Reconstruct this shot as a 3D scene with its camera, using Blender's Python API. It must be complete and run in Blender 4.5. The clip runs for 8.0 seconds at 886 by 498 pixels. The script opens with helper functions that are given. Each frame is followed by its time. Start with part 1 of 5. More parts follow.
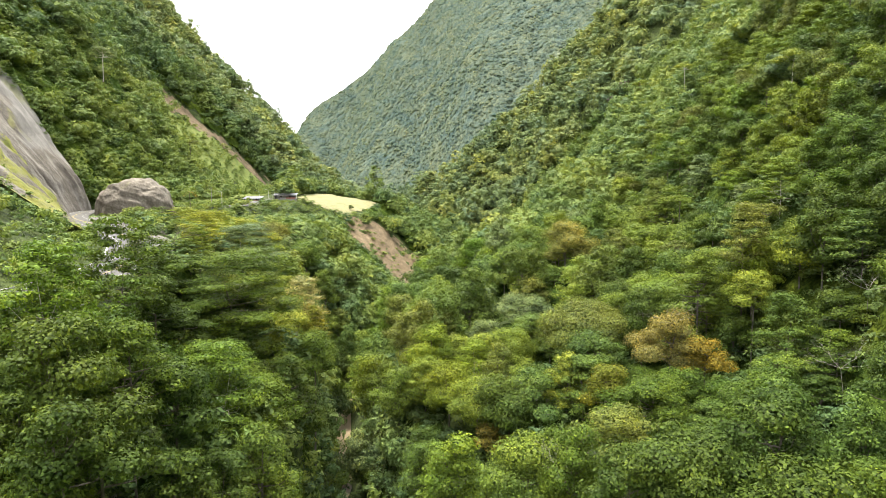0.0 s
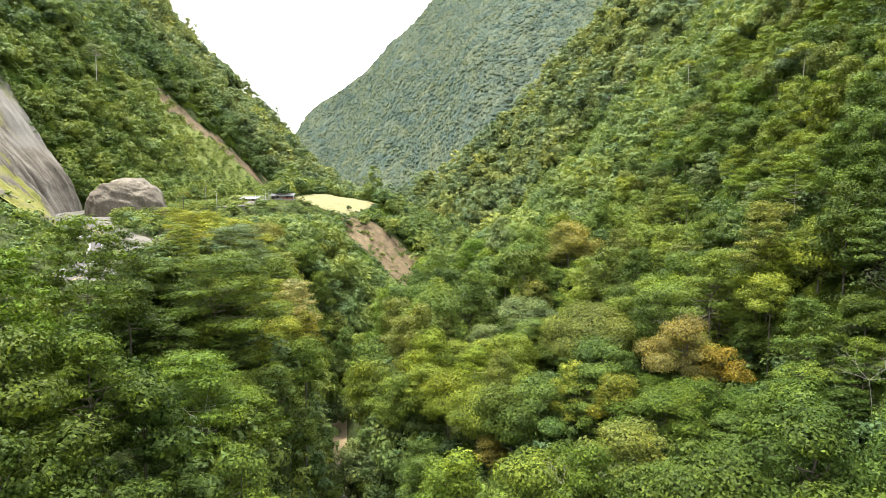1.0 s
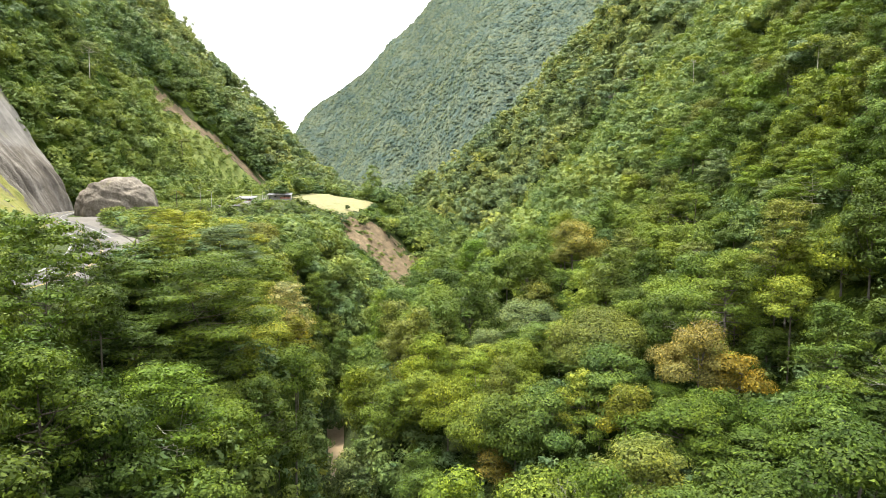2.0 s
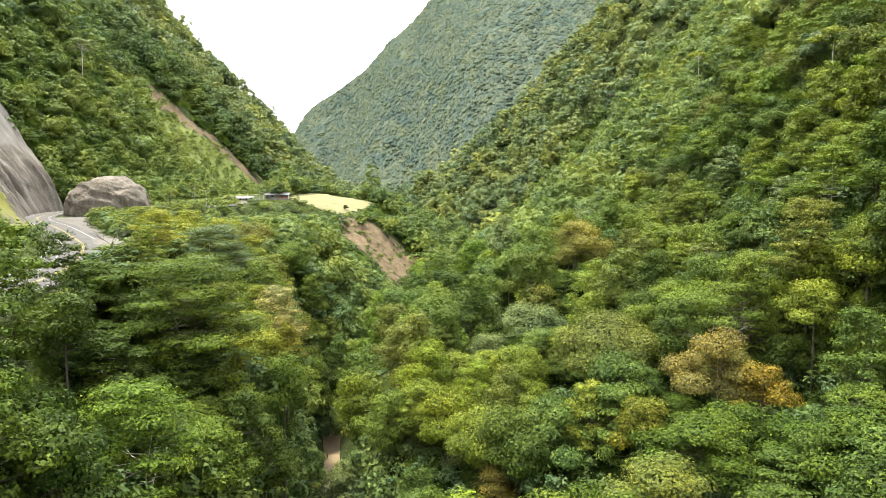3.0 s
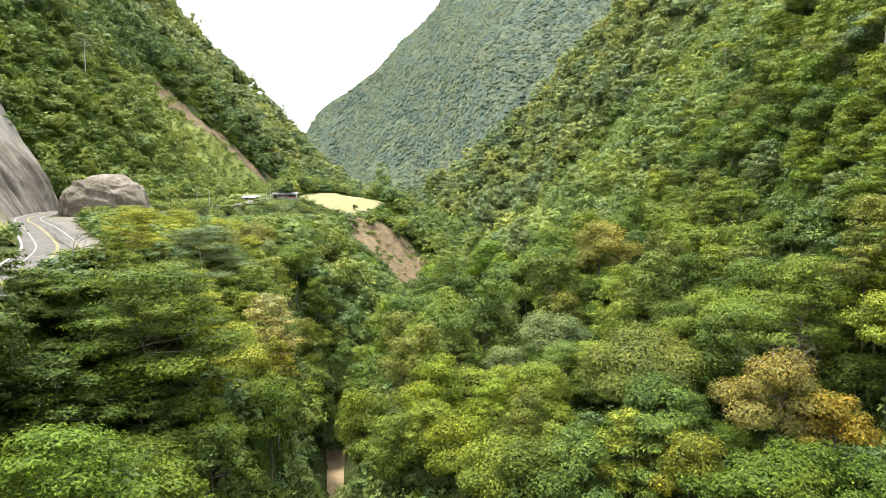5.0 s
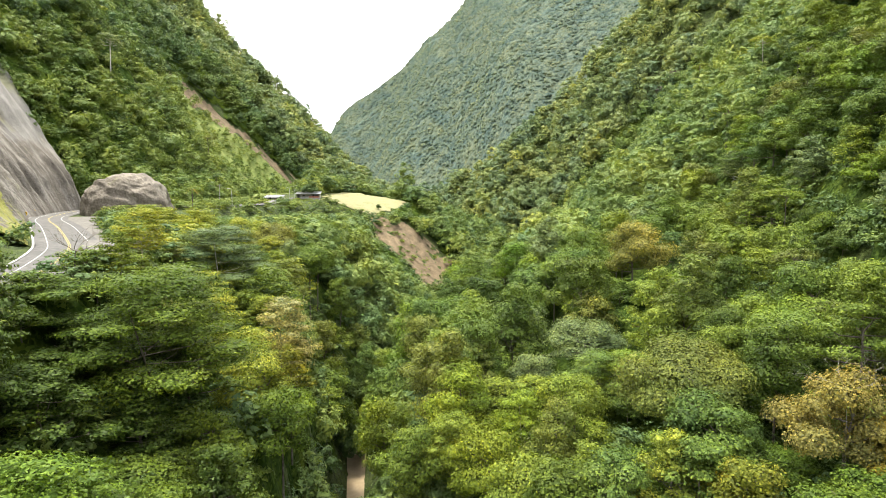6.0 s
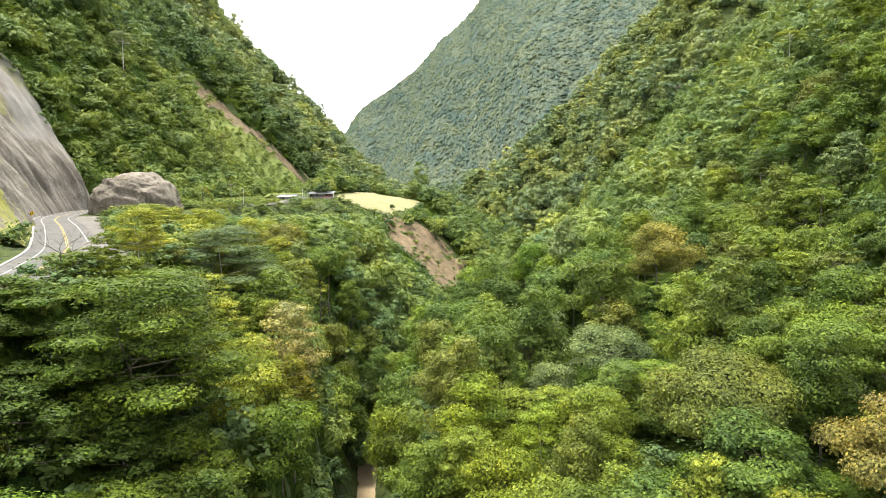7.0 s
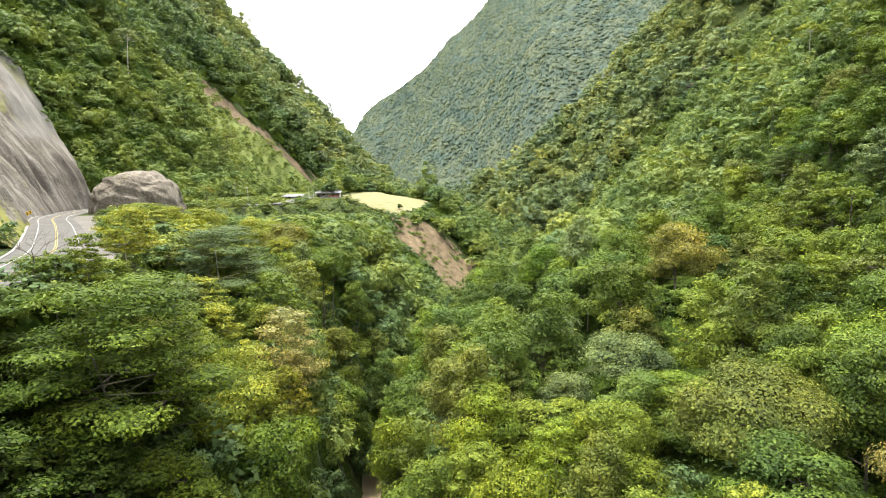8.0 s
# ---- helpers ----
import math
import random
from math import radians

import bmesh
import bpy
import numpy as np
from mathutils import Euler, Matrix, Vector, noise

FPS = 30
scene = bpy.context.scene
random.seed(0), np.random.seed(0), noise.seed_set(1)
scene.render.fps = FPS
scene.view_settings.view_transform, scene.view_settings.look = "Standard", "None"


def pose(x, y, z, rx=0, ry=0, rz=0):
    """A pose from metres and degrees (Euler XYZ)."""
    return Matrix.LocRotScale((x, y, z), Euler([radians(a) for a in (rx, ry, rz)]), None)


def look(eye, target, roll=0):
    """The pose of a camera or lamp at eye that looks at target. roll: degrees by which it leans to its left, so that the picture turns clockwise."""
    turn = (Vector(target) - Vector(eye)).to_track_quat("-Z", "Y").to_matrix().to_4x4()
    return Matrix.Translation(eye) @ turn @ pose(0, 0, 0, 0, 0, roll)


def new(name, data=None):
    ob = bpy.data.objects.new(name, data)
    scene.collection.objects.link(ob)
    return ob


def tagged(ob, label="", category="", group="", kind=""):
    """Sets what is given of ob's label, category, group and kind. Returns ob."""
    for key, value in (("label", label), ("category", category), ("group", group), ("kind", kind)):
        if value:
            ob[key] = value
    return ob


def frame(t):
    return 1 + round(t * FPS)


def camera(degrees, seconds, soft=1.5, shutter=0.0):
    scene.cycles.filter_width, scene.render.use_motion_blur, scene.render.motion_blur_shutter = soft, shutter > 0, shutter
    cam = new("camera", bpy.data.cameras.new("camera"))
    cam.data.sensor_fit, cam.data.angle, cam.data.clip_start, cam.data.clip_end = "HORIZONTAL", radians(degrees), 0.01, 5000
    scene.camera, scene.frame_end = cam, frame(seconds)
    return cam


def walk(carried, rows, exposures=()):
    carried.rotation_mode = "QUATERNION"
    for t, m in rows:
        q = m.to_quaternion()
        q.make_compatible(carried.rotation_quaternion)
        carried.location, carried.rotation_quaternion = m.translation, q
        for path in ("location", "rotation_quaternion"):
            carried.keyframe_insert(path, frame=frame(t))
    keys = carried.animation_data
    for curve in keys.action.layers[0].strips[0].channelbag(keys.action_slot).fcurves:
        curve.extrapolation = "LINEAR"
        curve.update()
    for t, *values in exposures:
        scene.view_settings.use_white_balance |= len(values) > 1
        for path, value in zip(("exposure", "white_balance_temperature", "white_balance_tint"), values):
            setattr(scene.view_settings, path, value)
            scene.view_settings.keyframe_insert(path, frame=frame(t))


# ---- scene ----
cam = camera(69.6, 8.0, soft=0.7)
METRES, EYE, TILT, LEAN, TURN = 50.0, 80.0, -5.0, 0.0, 0.0
ROWS = [
    (0.0, 0.0, 0.0, 0.0, -0.0, 0.0, -0.0),
    (0.5, 0.0024, 0.0602, 0.0032, -0.01, 0.05, 0.04),
    (1.0, 0.0048, 0.1235, 0.0063, -0.03, 0.03, 0.07),
    (1.5, 0.0065, 0.1873, 0.0087, -0.03, 0.01, 0.1),
    (3.0, 0.0097, 0.3785, 0.0157, -0.05, 0.03, 0.19),
    (3.5, 0.0108, 0.4419, 0.0191, -0.05, 0.02, 0.21),
    (4.0, 0.0118, 0.5009, 0.0221, -0.05, 0.02, 0.22),
    (4.5, 0.0119, 0.5642, 0.026, 0.17, 0.02, 0.19),
    (6.0, 0.0052, 0.7521, 0.0365, 3.18, 0.02, -0.11),
    (6.5, 0.0015, 0.8141, 0.0397, 3.75, 0.03, -0.18),
    (7.0, -0.0022, 0.8756, 0.0435, 4.47, 0.02, -0.27),
    (7.5, -0.006, 0.9365, 0.047, 5.07, 0.01, -0.34),
    (8.0, -0.0115, 0.9978, 0.0505, 5.2, 0.01, -0.39),
]
walk(cam, [(t, pose(0, 0, EYE, TILT, LEAN, TURN) @ pose(METRES * x, METRES * y, METRES * z, 90 + pitch, roll, yaw)) for t, x, y, z, yaw, pitch, roll in ROWS])

# ---- light ----
SUN_EL, SUN_AZ = 73.0, -50.0   # height and compass turn (clockwise from +y) of the veiled sun
world = bpy.data.worlds.new("overcast_sky")
scene.world = world
world.use_nodes = True
wn, wl = world.node_tree.nodes, world.node_tree.links
sky = wn.new("ShaderNodeTexSky")
sky.sky_type, sky.sun_disc = "NISHITA", False
sky.sun_elevation, sky.sun_rotation = radians(SUN_EL), radians(SUN_AZ)
sky.air_density, sky.dust_density = 1.0, 4.0
cloud = wn.new("ShaderNodeMix")
cloud.data_type = "RGBA"
cloud.inputs["Factor"].default_value = 0.75
cloud.inputs["B"].default_value = (11.4, 11.3, 11.9, 1)
wl.new(sky.outputs["Color"], cloud.inputs["A"])
wl.new(cloud.outputs["Result"], wn["Background"].inputs["Color"])
wn["Background"].inputs["Strength"].default_value = 0.145
sun = new("sun", bpy.data.lights.new("sun", "SUN"))
sun.data.energy, sun.data.angle, sun.data.color = 4.4, radians(9), (1.0, 0.95, 0.82)
sun.matrix_world = look((0, 0, 900), (-math.sin(radians(SUN_AZ)) * math.cos(radians(SUN_EL)), -math.cos(radians(SUN_AZ)) * math.cos(radians(SUN_EL)), 900 - math.sin(radians(SUN_EL))))
scene.view_settings.exposure = 1.5


# ---- materials ----
def material(name, rough=0.8):
    m = bpy.data.materials.new(name)
    m.use_nodes = True
    n, l = m.node_tree.nodes, m.node_tree.links
    b = n["Principled BSDF"]
    b.inputs["Roughness"].default_value = rough
    b.inputs["Specular IOR Level"].default_value = 0.2
    return m, n, l, b


def ramp(n, l, fac, stops):
    r = n.new("ShaderNodeValToRGB")
    while len(r.color_ramp.elements) < len(stops):
        r.color_ramp.elements.new(0.5)
    for e, (p, c) in zip(r.color_ramp.elements, stops):
        e.position, e.color = p, (*c, 1)
    l.new(fac, r.inputs["Fac"])
    return r.outputs["Color"]


def tex(n, l, scale, detail=4, stretch=(1, 1, 1), rough=0.55):
    g = n.new("ShaderNodeNewGeometry")
    mp = n.new("ShaderNodeMapping")
    mp.inputs["Scale"].default_value = stretch
    l.new(g.outputs["Position"], mp.inputs["Vector"])
    t = n.new("ShaderNodeTexNoise")
    t.inputs["Scale"].default_value, t.inputs["Detail"].default_value, t.inputs["Roughness"].default_value = scale, detail, rough
    l.new(mp.outputs["Vector"], t.inputs["Vector"])
    return t.outputs["Fac"]


def mix(n, l, a, b, fac, mode="MIX"):
    x = n.new("ShaderNodeMix")
    x.data_type, x.blend_type = "RGBA", mode
    for key, v in (("A", a), ("B", b)):
        if isinstance(v, tuple):
            x.inputs[key].default_value = (*v, 1)
        else:
            l.new(v, x.inputs[key])
    if isinstance(fac, float):
        x.inputs["Factor"].default_value = fac
    else:
        l.new(fac, x.inputs["Factor"])
    return x.outputs["Result"]


def bump(n, l, b, height, strength, distance):
    k = n.new("ShaderNodeBump")
    k.inputs["Strength"].default_value, k.inputs["Distance"].default_value = strength, distance
    l.new(height, k.inputs["Height"])
    l.new(k.outputs["Normal"], b.inputs["Normal"])


def foliage(name, tones, source="object", clear=0.24, leafy=0.3, rough=0.55, grain=3.4, holes=0.55, shine=0.09, sprays=True, fine=1.0):
    """Leaves: one tone for a tree, another shade for each spray and each leaf."""
    m, n, l, b = material(name, rough)
    b.inputs["Specular IOR Level"].default_value = shine
    if source == "object":
        pick = n.new("ShaderNodeObjectInfo").outputs["Random"]
    else:
        a = n.new("ShaderNodeAttribute")
        a.attribute_name = "tint"
        pick = a.outputs["Fac"]
    col = ramp(n, l, pick, [(i / max(1, len(tones) - 1), c) for i, c in enumerate(tones)])
    isl = n.new("ShaderNodeNewGeometry").outputs["Random Per Island"]
    shade = ramp(n, l, isl, [(0.0, (1 - leafy,) * 3), (0.5, (1, 1, 1)), (0.85, (1 + leafy * 0.5, 1 + leafy * 0.45, 1)), (1.0, (1 + leafy, 1 + leafy * 0.8, 1 - leafy * 0.2))])
    col = mix(n, l, col, shade, 1.0, "MULTIPLY")
    if sprays:
        a = n.new("ShaderNodeAttribute")
        a.attribute_name = "spray"
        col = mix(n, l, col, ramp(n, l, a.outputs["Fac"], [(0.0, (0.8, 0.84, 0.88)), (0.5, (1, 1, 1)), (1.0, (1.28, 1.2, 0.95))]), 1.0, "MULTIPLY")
    patch = ramp(n, l, tex(n, l, 0.22, 3), [(0.3, (0.72, 0.8, 0.85)), (0.7, (1.2, 1.13, 1.0))])
    col = mix(n, l, col, patch, 1.0, "MULTIPLY")
    wide = ramp(n, l, tex(n, l, 0.028, 2), [(0.35, (0.8, 0.88, 0.95)), (0.65, (1.18, 1.1, 0.95))])
    col = mix(n, l, col, wide, 1.0, "MULTIPLY")
    geo = n.new("ShaderNodeNewGeometry")
    cell = n.new("ShaderNodeTexVoronoi")         # single leaflets within a spray
    cell.inputs["Scale"].default_value = grain
    l.new(geo.outputs["Position"], cell.inputs["Vector"])
    split = n.new("ShaderNodeSeparateColor")
    l.new(cell.outputs["Color"], split.inputs["Color"])
    fleck = ramp(n, l, split.outputs["Red"], [(0.0, (1 - 0.42 * fine, 1 - 0.37 * fine, 1 - 0.38 * fine)), (0.5, (1, 1, 1)), (1.0, (1 + 0.45 * fine, 1 + 0.36 * fine, 1 + 0.12 * fine))])
    col = mix(n, l, col, fleck, 1.0, "MULTIPLY")
    l.new(col, b.inputs["Base Color"])
    turn = n.new("ShaderNodeVectorMath")
    turn.operation = "MULTIPLY_ADD"
    turn.inputs[1].default_value = (0.9, 0.9, 0.9)
    turn.inputs[2].default_value = (-0.45, -0.45, -0.45)
    l.new(cell.outputs["Color"], turn.inputs[0])
    face = n.new("ShaderNodeVectorMath")
    l.new(geo.outputs["Normal"], face.inputs[0])
    l.new(turn.outputs["Vector"], face.inputs[1])
    unit = n.new("ShaderNodeVectorMath")
    unit.operation = "NORMALIZE"
    l.new(face.outputs["Vector"], unit.inputs[0])
    l.new(unit.outputs["Vector"], b.inputs["Normal"])
    t = n.new("ShaderNodeBsdfTranslucent")
    l.new(mix(n, l, col, (1.25, 1.2, 0.7), 1.0, "MULTIPLY"), t.inputs["Color"])
    s = n.new("ShaderNodeMixShader")
    s.inputs["Fac"].default_value = clear
    l.new(b.outputs["BSDF"], s.inputs[1])
    l.new(t.outputs["BSDF"], s.inputs[2])
    gap = n.new("ShaderNodeMath")
    gap.operation = "GREATER_THAN"
    gap.inputs[1].default_value = holes
    l.new(cell.outputs["Distance"], gap.inputs[0])
    thin = n.new("ShaderNodeMixShader")
    l.new(gap.outputs["Value"], thin.inputs["Fac"])
    l.new(s.outputs["Shader"], thin.inputs[1])
    l.new(n.new("ShaderNodeBsdfTransparent").outputs["BSDF"], thin.inputs[2])
    l.new((thin if holes < 1 else s).outputs["Shader"], n["Material Output"].inputs["Surface"])
    return m


def earth(name, tones, scale=0.3, relief=0.3, rough=0.95):
    m, n, l, b = material(name, rough)
    a = ramp(n, l, tex(n, l, scale, 6), [(0.3 + 0.4 * i / max(1, len(tones) - 1), c) for i, c in enumerate(tones)])
    fine = tex(n, l, scale * 9, 5)
    l.new(mix(n, l, a, ramp(n, l, fine, [(0.3, (0.65, 0.65, 0.65)), (0.7, (1.3, 1.3, 1.3))]), 1.0, "MULTIPLY"), b.inputs["Base Color"])
    bump(n, l, b, fine, 0.8, relief)
    return m


# Blue is raised in these greens to carry haze; near leaves scale it back.
GREENS = [(0.0708, 0.112, 0.0397), (0.095, 0.143, 0.038), (0.125, 0.173, 0.0432), (0.154, 0.199, 0.0432), (0.111, 0.164, 0.0502), (0.0778, 0.128, 0.0502), (0.164, 0.208, 0.0415)]
LEAF = {
    "green": foliage("leaf_green", [(r * 0.84, g * 0.87, b * 0.62) for r, g, b in GREENS]),
    "bright": foliage("leaf_bright", [(0.0948, 0.155, 0.0166), (0.121, 0.173, 0.0233)]),
    "lime": foliage("leaf_lime", [(0.102, 0.136, 0.0151), (0.0904, 0.13, 0.0194)]),
    "straw": foliage("leaf_straw_green", [(0.188, 0.215, 0.03), (0.165, 0.2, 0.032)]),
    "bronze": foliage("leaf_bronze_green", [(0.19, 0.175, 0.042), (0.165, 0.165, 0.038)]),
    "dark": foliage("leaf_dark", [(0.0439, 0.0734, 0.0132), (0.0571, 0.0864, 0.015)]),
    "blue": foliage("leaf_blue_green", [(0.0933, 0.134, 0.0622), (0.112, 0.151, 0.0674)]),
    "olive": foliage("leaf_olive", [(0.0941, 0.124, 0.0282), (0.11, 0.129, 0.0317)]),
    "yellow": foliage("leaf_yellow", [(0.17, 0.163, 0.0198), (0.145, 0.154, 0.0198)]),
    "orange": foliage("leaf_orange", [(0.225, 0.158, 0.0225), (0.18, 0.149, 0.027)]),
    "cream": foliage("leaf_pale_flowering", [(0.26, 0.25, 0.12), (0.23, 0.235, 0.105)]),
    "dry": foliage("leaf_dry", [(0.176, 0.144, 0.045), (0.15, 0.14, 0.0378)]),
    "stuff": foliage("leaf_woods_haze", [(r * 0.97, g * 0.97, b * 1.1) for r, g, b in GREENS], "tint", grain=2.3, holes=0.6, leafy=0.12, fine=0.4),
    # Upper woods lifted and blued, so their leaf colour carries haze.
    "spur": foliage("leaf_upper_woods_haze", [(r * 1.12 + 0.012, g * 1.02 + 0.014, b + 0.03) for r, g, b in GREENS], "tint", grain=1.2, holes=0.6, leafy=0.1, fine=0.3),
    # Undergrowth greens darkened so the gaps between crowns read as shade.
    "low": foliage("leaf_undergrowth_shade", [(0.024, 0.042, 0.009), (0.034, 0.056, 0.01), (0.05, 0.075, 0.013), (0.028, 0.048, 0.01)], "tint", grain=2.4, rough=0.9, shine=0.03, clear=0.15, sprays=False, holes=2.0),
    "moss": foliage("leaf_moss_green", [(0.0658, 0.105, 0.015), (0.079, 0.119, 0.0166)]),
    # Far greens paled and blued: distance haze put into the base colour.
    "far_low": foliage("leaf_far_undergrowth_haze", [(0.105, 0.138, 0.116), (0.12, 0.152, 0.122)], "tint", leafy=0.06, grain=0.3, rough=0.95, shine=0.02, clear=0.4, sprays=False, holes=2.0, fine=0.5),
    "far": foliage("leaf_far_woods_haze", [(0.11, 0.147, 0.125), (0.121, 0.158, 0.13), (0.14, 0.175, 0.134), (0.114, 0.151, 0.132), (0.157, 0.186, 0.134)], "tint", leafy=0.06, grain=0.45, rough=0.95, shine=0.02, sprays=False, holes=2.0, clear=0.55, fine=0.35),
}
BARK = earth("bark_grey", [(0.06, 0.05, 0.038), (0.13, 0.115, 0.095)], 1.5, 0.05)
BARK_GREY = earth("bark_weathered", [(0.17, 0.155, 0.13), (0.29, 0.27, 0.235)], 1.5, 0.03)
BARK_PALE = earth("bark_pale", [(0.3, 0.28, 0.24), (0.5, 0.47, 0.42)], 1.5, 0.03)
# Green floor colour halved to look like the shade in gaps between trees.
SOIL = earth("shaded_forest_floor", [(0.015, 0.025, 0.006), (0.03, 0.045, 0.01), (0.055, 0.075, 0.015), (0.025, 0.04, 0.009)], 0.35, 0.9)
# Far floor follows the far leaves, with haze in its colour.
FAR_HAZE_SOIL = earth("far_forest_floor_haze", [(0.05, 0.072, 0.052), (0.085, 0.115, 0.08), (0.11, 0.14, 0.1)], 0.08, 3.0)
EARTH = earth("bare_earth", [(0.07, 0.055, 0.03), (0.12, 0.09, 0.052), (0.165, 0.122, 0.074)], 0.25, 0.5)
GRASS = earth("dry_grass", [(0.12, 0.122, 0.05), (0.17, 0.16, 0.078), (0.135, 0.135, 0.055)], 0.12, 0.15)
ASPHALT = earth("asphalt", [(0.06, 0.058, 0.054), (0.082, 0.079, 0.073)], 0.12, 0.01)
CONCRETE = earth("concrete", [(0.19, 0.185, 0.175), (0.27, 0.26, 0.245)], 0.4, 0.03)
WHITE = earth("white_road_paint", [(0.17, 0.17, 0.16), (0.3, 0.3, 0.285), (0.4, 0.4, 0.38)], 0.8, 0.005)
YELLOW = earth("yellow_road_paint", [(0.2, 0.16, 0.06), (0.34, 0.26, 0.075)], 0.8, 0.005)


def rock_material(name, tones, streak, run=False):
    """Bare rock with runs of water stain down the face and moss in patches."""
    m, n, l, b = material(name, 0.85)
    face = tex(n, l, 0.3, 7, (1, 1, streak), 0.68)
    if run:                                  # runs follow the face from its head to its foot
        at = n.new("ShaderNodeAttribute")
        at.attribute_name = "run"
        wash = n.new("ShaderNodeTexNoise")
        wash.inputs["Scale"].default_value, wash.inputs["Detail"].default_value, wash.inputs["Roughness"].default_value = 1.0, 6, 0.6
        l.new(at.outputs["Vector"], wash.inputs["Vector"])
        face = mix(n, l, face, wash.outputs["Fac"], 0.72)
        cover = n.new("ShaderNodeAttribute")
        cover.attribute_name = "cover"
        masks = n.new("ShaderNodeSeparateColor")
        l.new(cover.outputs["Vector"], masks.inputs["Color"])
    a = ramp(n, l, face, [(0.34 if run else 0.25, tones[0]), (0.49 if run else 0.5, tones[1]), (0.64 if run else 0.75, tones[2])])
    grain = tex(n, l, 1.4, 6)
    a = mix(n, l, a, ramp(n, l, grain, [(0.3, (0.7, 0.7, 0.7)), (0.7, (1.25, 1.25, 1.25))]), 1.0, "MULTIPLY")
    moss = ramp(n, l, tex(n, l, 0.05, 5, (1, 1, streak)), [(0.6, (0, 0, 0)), (0.68, (1, 1, 1))])
    a = mix(n, l, a, (0.17, 0.17, 0.05), moss)
    if run:                                  # wet sheen near the head painted as pale colour, and a strip of moss
        a = mix(n, l, a, mix(n, l, (0.1, 0.096, 0.088), (0.19, 0.185, 0.172), wash.outputs["Fac"]), masks.outputs["Green"])
        edge = n.new("ShaderNodeMath")
        edge.operation = "ADD"
        l.new(masks.outputs["Red"], edge.inputs[0])
        l.new(grain, edge.inputs[1])
        green = ramp(n, l, tex(n, l, 0.3, 5), [(0.3, (0.085, 0.1, 0.02)), (0.5, (0.15, 0.15, 0.03)), (0.7, (0.12, 0.12, 0.04))])
        a = mix(n, l, a, green, ramp(n, l, edge.outputs["Value"], [(0.86, (0, 0, 0)), (0.98, (1, 1, 1))]))
    l.new(a, b.inputs["Base Color"])
    bump(n, l, b, grain, 0.9, 0.5)
    return m


ROCK = rock_material("streaked_rock", [(0.034, 0.029, 0.022), (0.098, 0.087, 0.07), (0.2, 0.185, 0.158)], 0.1, True)
BOULDER = rock_material("boulder_rock", [(0.06, 0.051, 0.038), (0.115, 0.1, 0.078), (0.2, 0.178, 0.142)], 0.3)
WATER, _n, _l, _b = material("muddy_water", 0.4)
_l.new(ramp(_n, _l, tex(_n, _l, 0.4, 4), [(0.3, (0.22, 0.165, 0.095)), (0.7, (0.29, 0.225, 0.14))]), _b.inputs["Base Color"])
bump(_n, _l, _b, tex(_n, _l, 1.2, 4), 0.5, 0.1)

# ---- terrain ----
# Cross-sections of the valley, west to east: hill crest, hill foot, road's outer edge, two benches,
# left bank, river, and six marks up the eastern slope.
SECTIONS = []


def section(y, *pairs):
    SECTIONS.append((y, [p[0] for p in pairs], [p[1] for p in pairs]))


section(-400, (-500, 320), (-244, 62), (-224, 60), (-20, 50), (-16, 40), (-8, -10), (0, -30), (12, 10), (30, 38), (52, 45), (80, 76), (260, 270), (420, 400))
section(60, (-270, 185), (-66, 66.4), (-48, 66.4), (-42, 56), (-22, 46), (-17, 22), (-12, -12), (0, 26), (24, 42), (48, 46), (74, 74), (260, 290), (420, 420))
section(105, (-270, 190), (-62, 68), (-43, 68), (-37, 57), (-24, 47), (-20, 20), (-16, -8), (-2, 28), (26, 44), (52, 47), (75, 76), (260, 290), (420, 420))
section(150, (-290, 230), (-84, 69.8), (-55, 69.6), (-48, 58), (-32, 46), (-28, 18), (-24, -5), (-12, 36), (30, 46), (58, 52), (80, 84), (260, 290), (420, 420))
section(215, (-310, 330), (-139, 71), (-102, 70.8), (-92, 59), (-54, 48), (-42, 14), (-35, 0), (-12, 42), (34, 56), (64, 60), (90, 100), (260, 290), (420, 420))
section(275, (-320, 330), (-160, 72), (-106, 72), (-96, 61), (-56, 49), (-38, 18), (-28, 6), (4, 42), (42, 55), (68, 67), (100, 110), (260, 290), (420, 420))
section(340, (-330, 315), (-150, 73), (-106, 72.6), (-96, 62), (-55, 49), (-30, 22), (-14, 12), (12, 38), (44, 54), (72, 76), (112, 122), (260, 285), (420, 420))
section(395, (-330, 305), (-152, 73.6), (-106, 72.8), (-94, 62), (-56, 42), (-26, 20), (-6, 18), (24, 35), (54, 54), (84, 82), (122, 125), (260, 275), (420, 420))
section(428, (-330, 300), (-155, 74.4), (-106, 73.6), (-86, 62), (-50, 45), (-24, 24), (4, 21), (32, 38), (62, 56), (92, 84), (128, 126), (260, 270), (420, 420))
section(465, (-335, 298), (-160, 76.5), (-104, 75), (-70, 67), (-47, 63), (-24, 40), (14, 24), (40, 40), (70, 58), (100, 87), (132, 126), (260, 262), (420, 420))
section(530, (-335, 290), (-168, 81), (-92, 78.6), (-70, 74), (-50, 70), (-14, 46), (34, 27), (58, 42), (84, 64), (112, 92), (140, 124), (260, 250), (420, 420))
section(600, (-335, 283), (-160, 84), (-110, 68), (-80, 56), (-40, 48), (10, 36), (50, 29), (74, 46), (100, 72), (126, 102), (150, 128), (260, 244), (420, 420))
section(700, (-340, 284), (-128, 76), (-96, 58), (-76, 52), (-56, 50), (-30, 46), (10, 44), (36, 56), (64, 82), (90, 106), (130, 150), (260, 292), (420, 470))
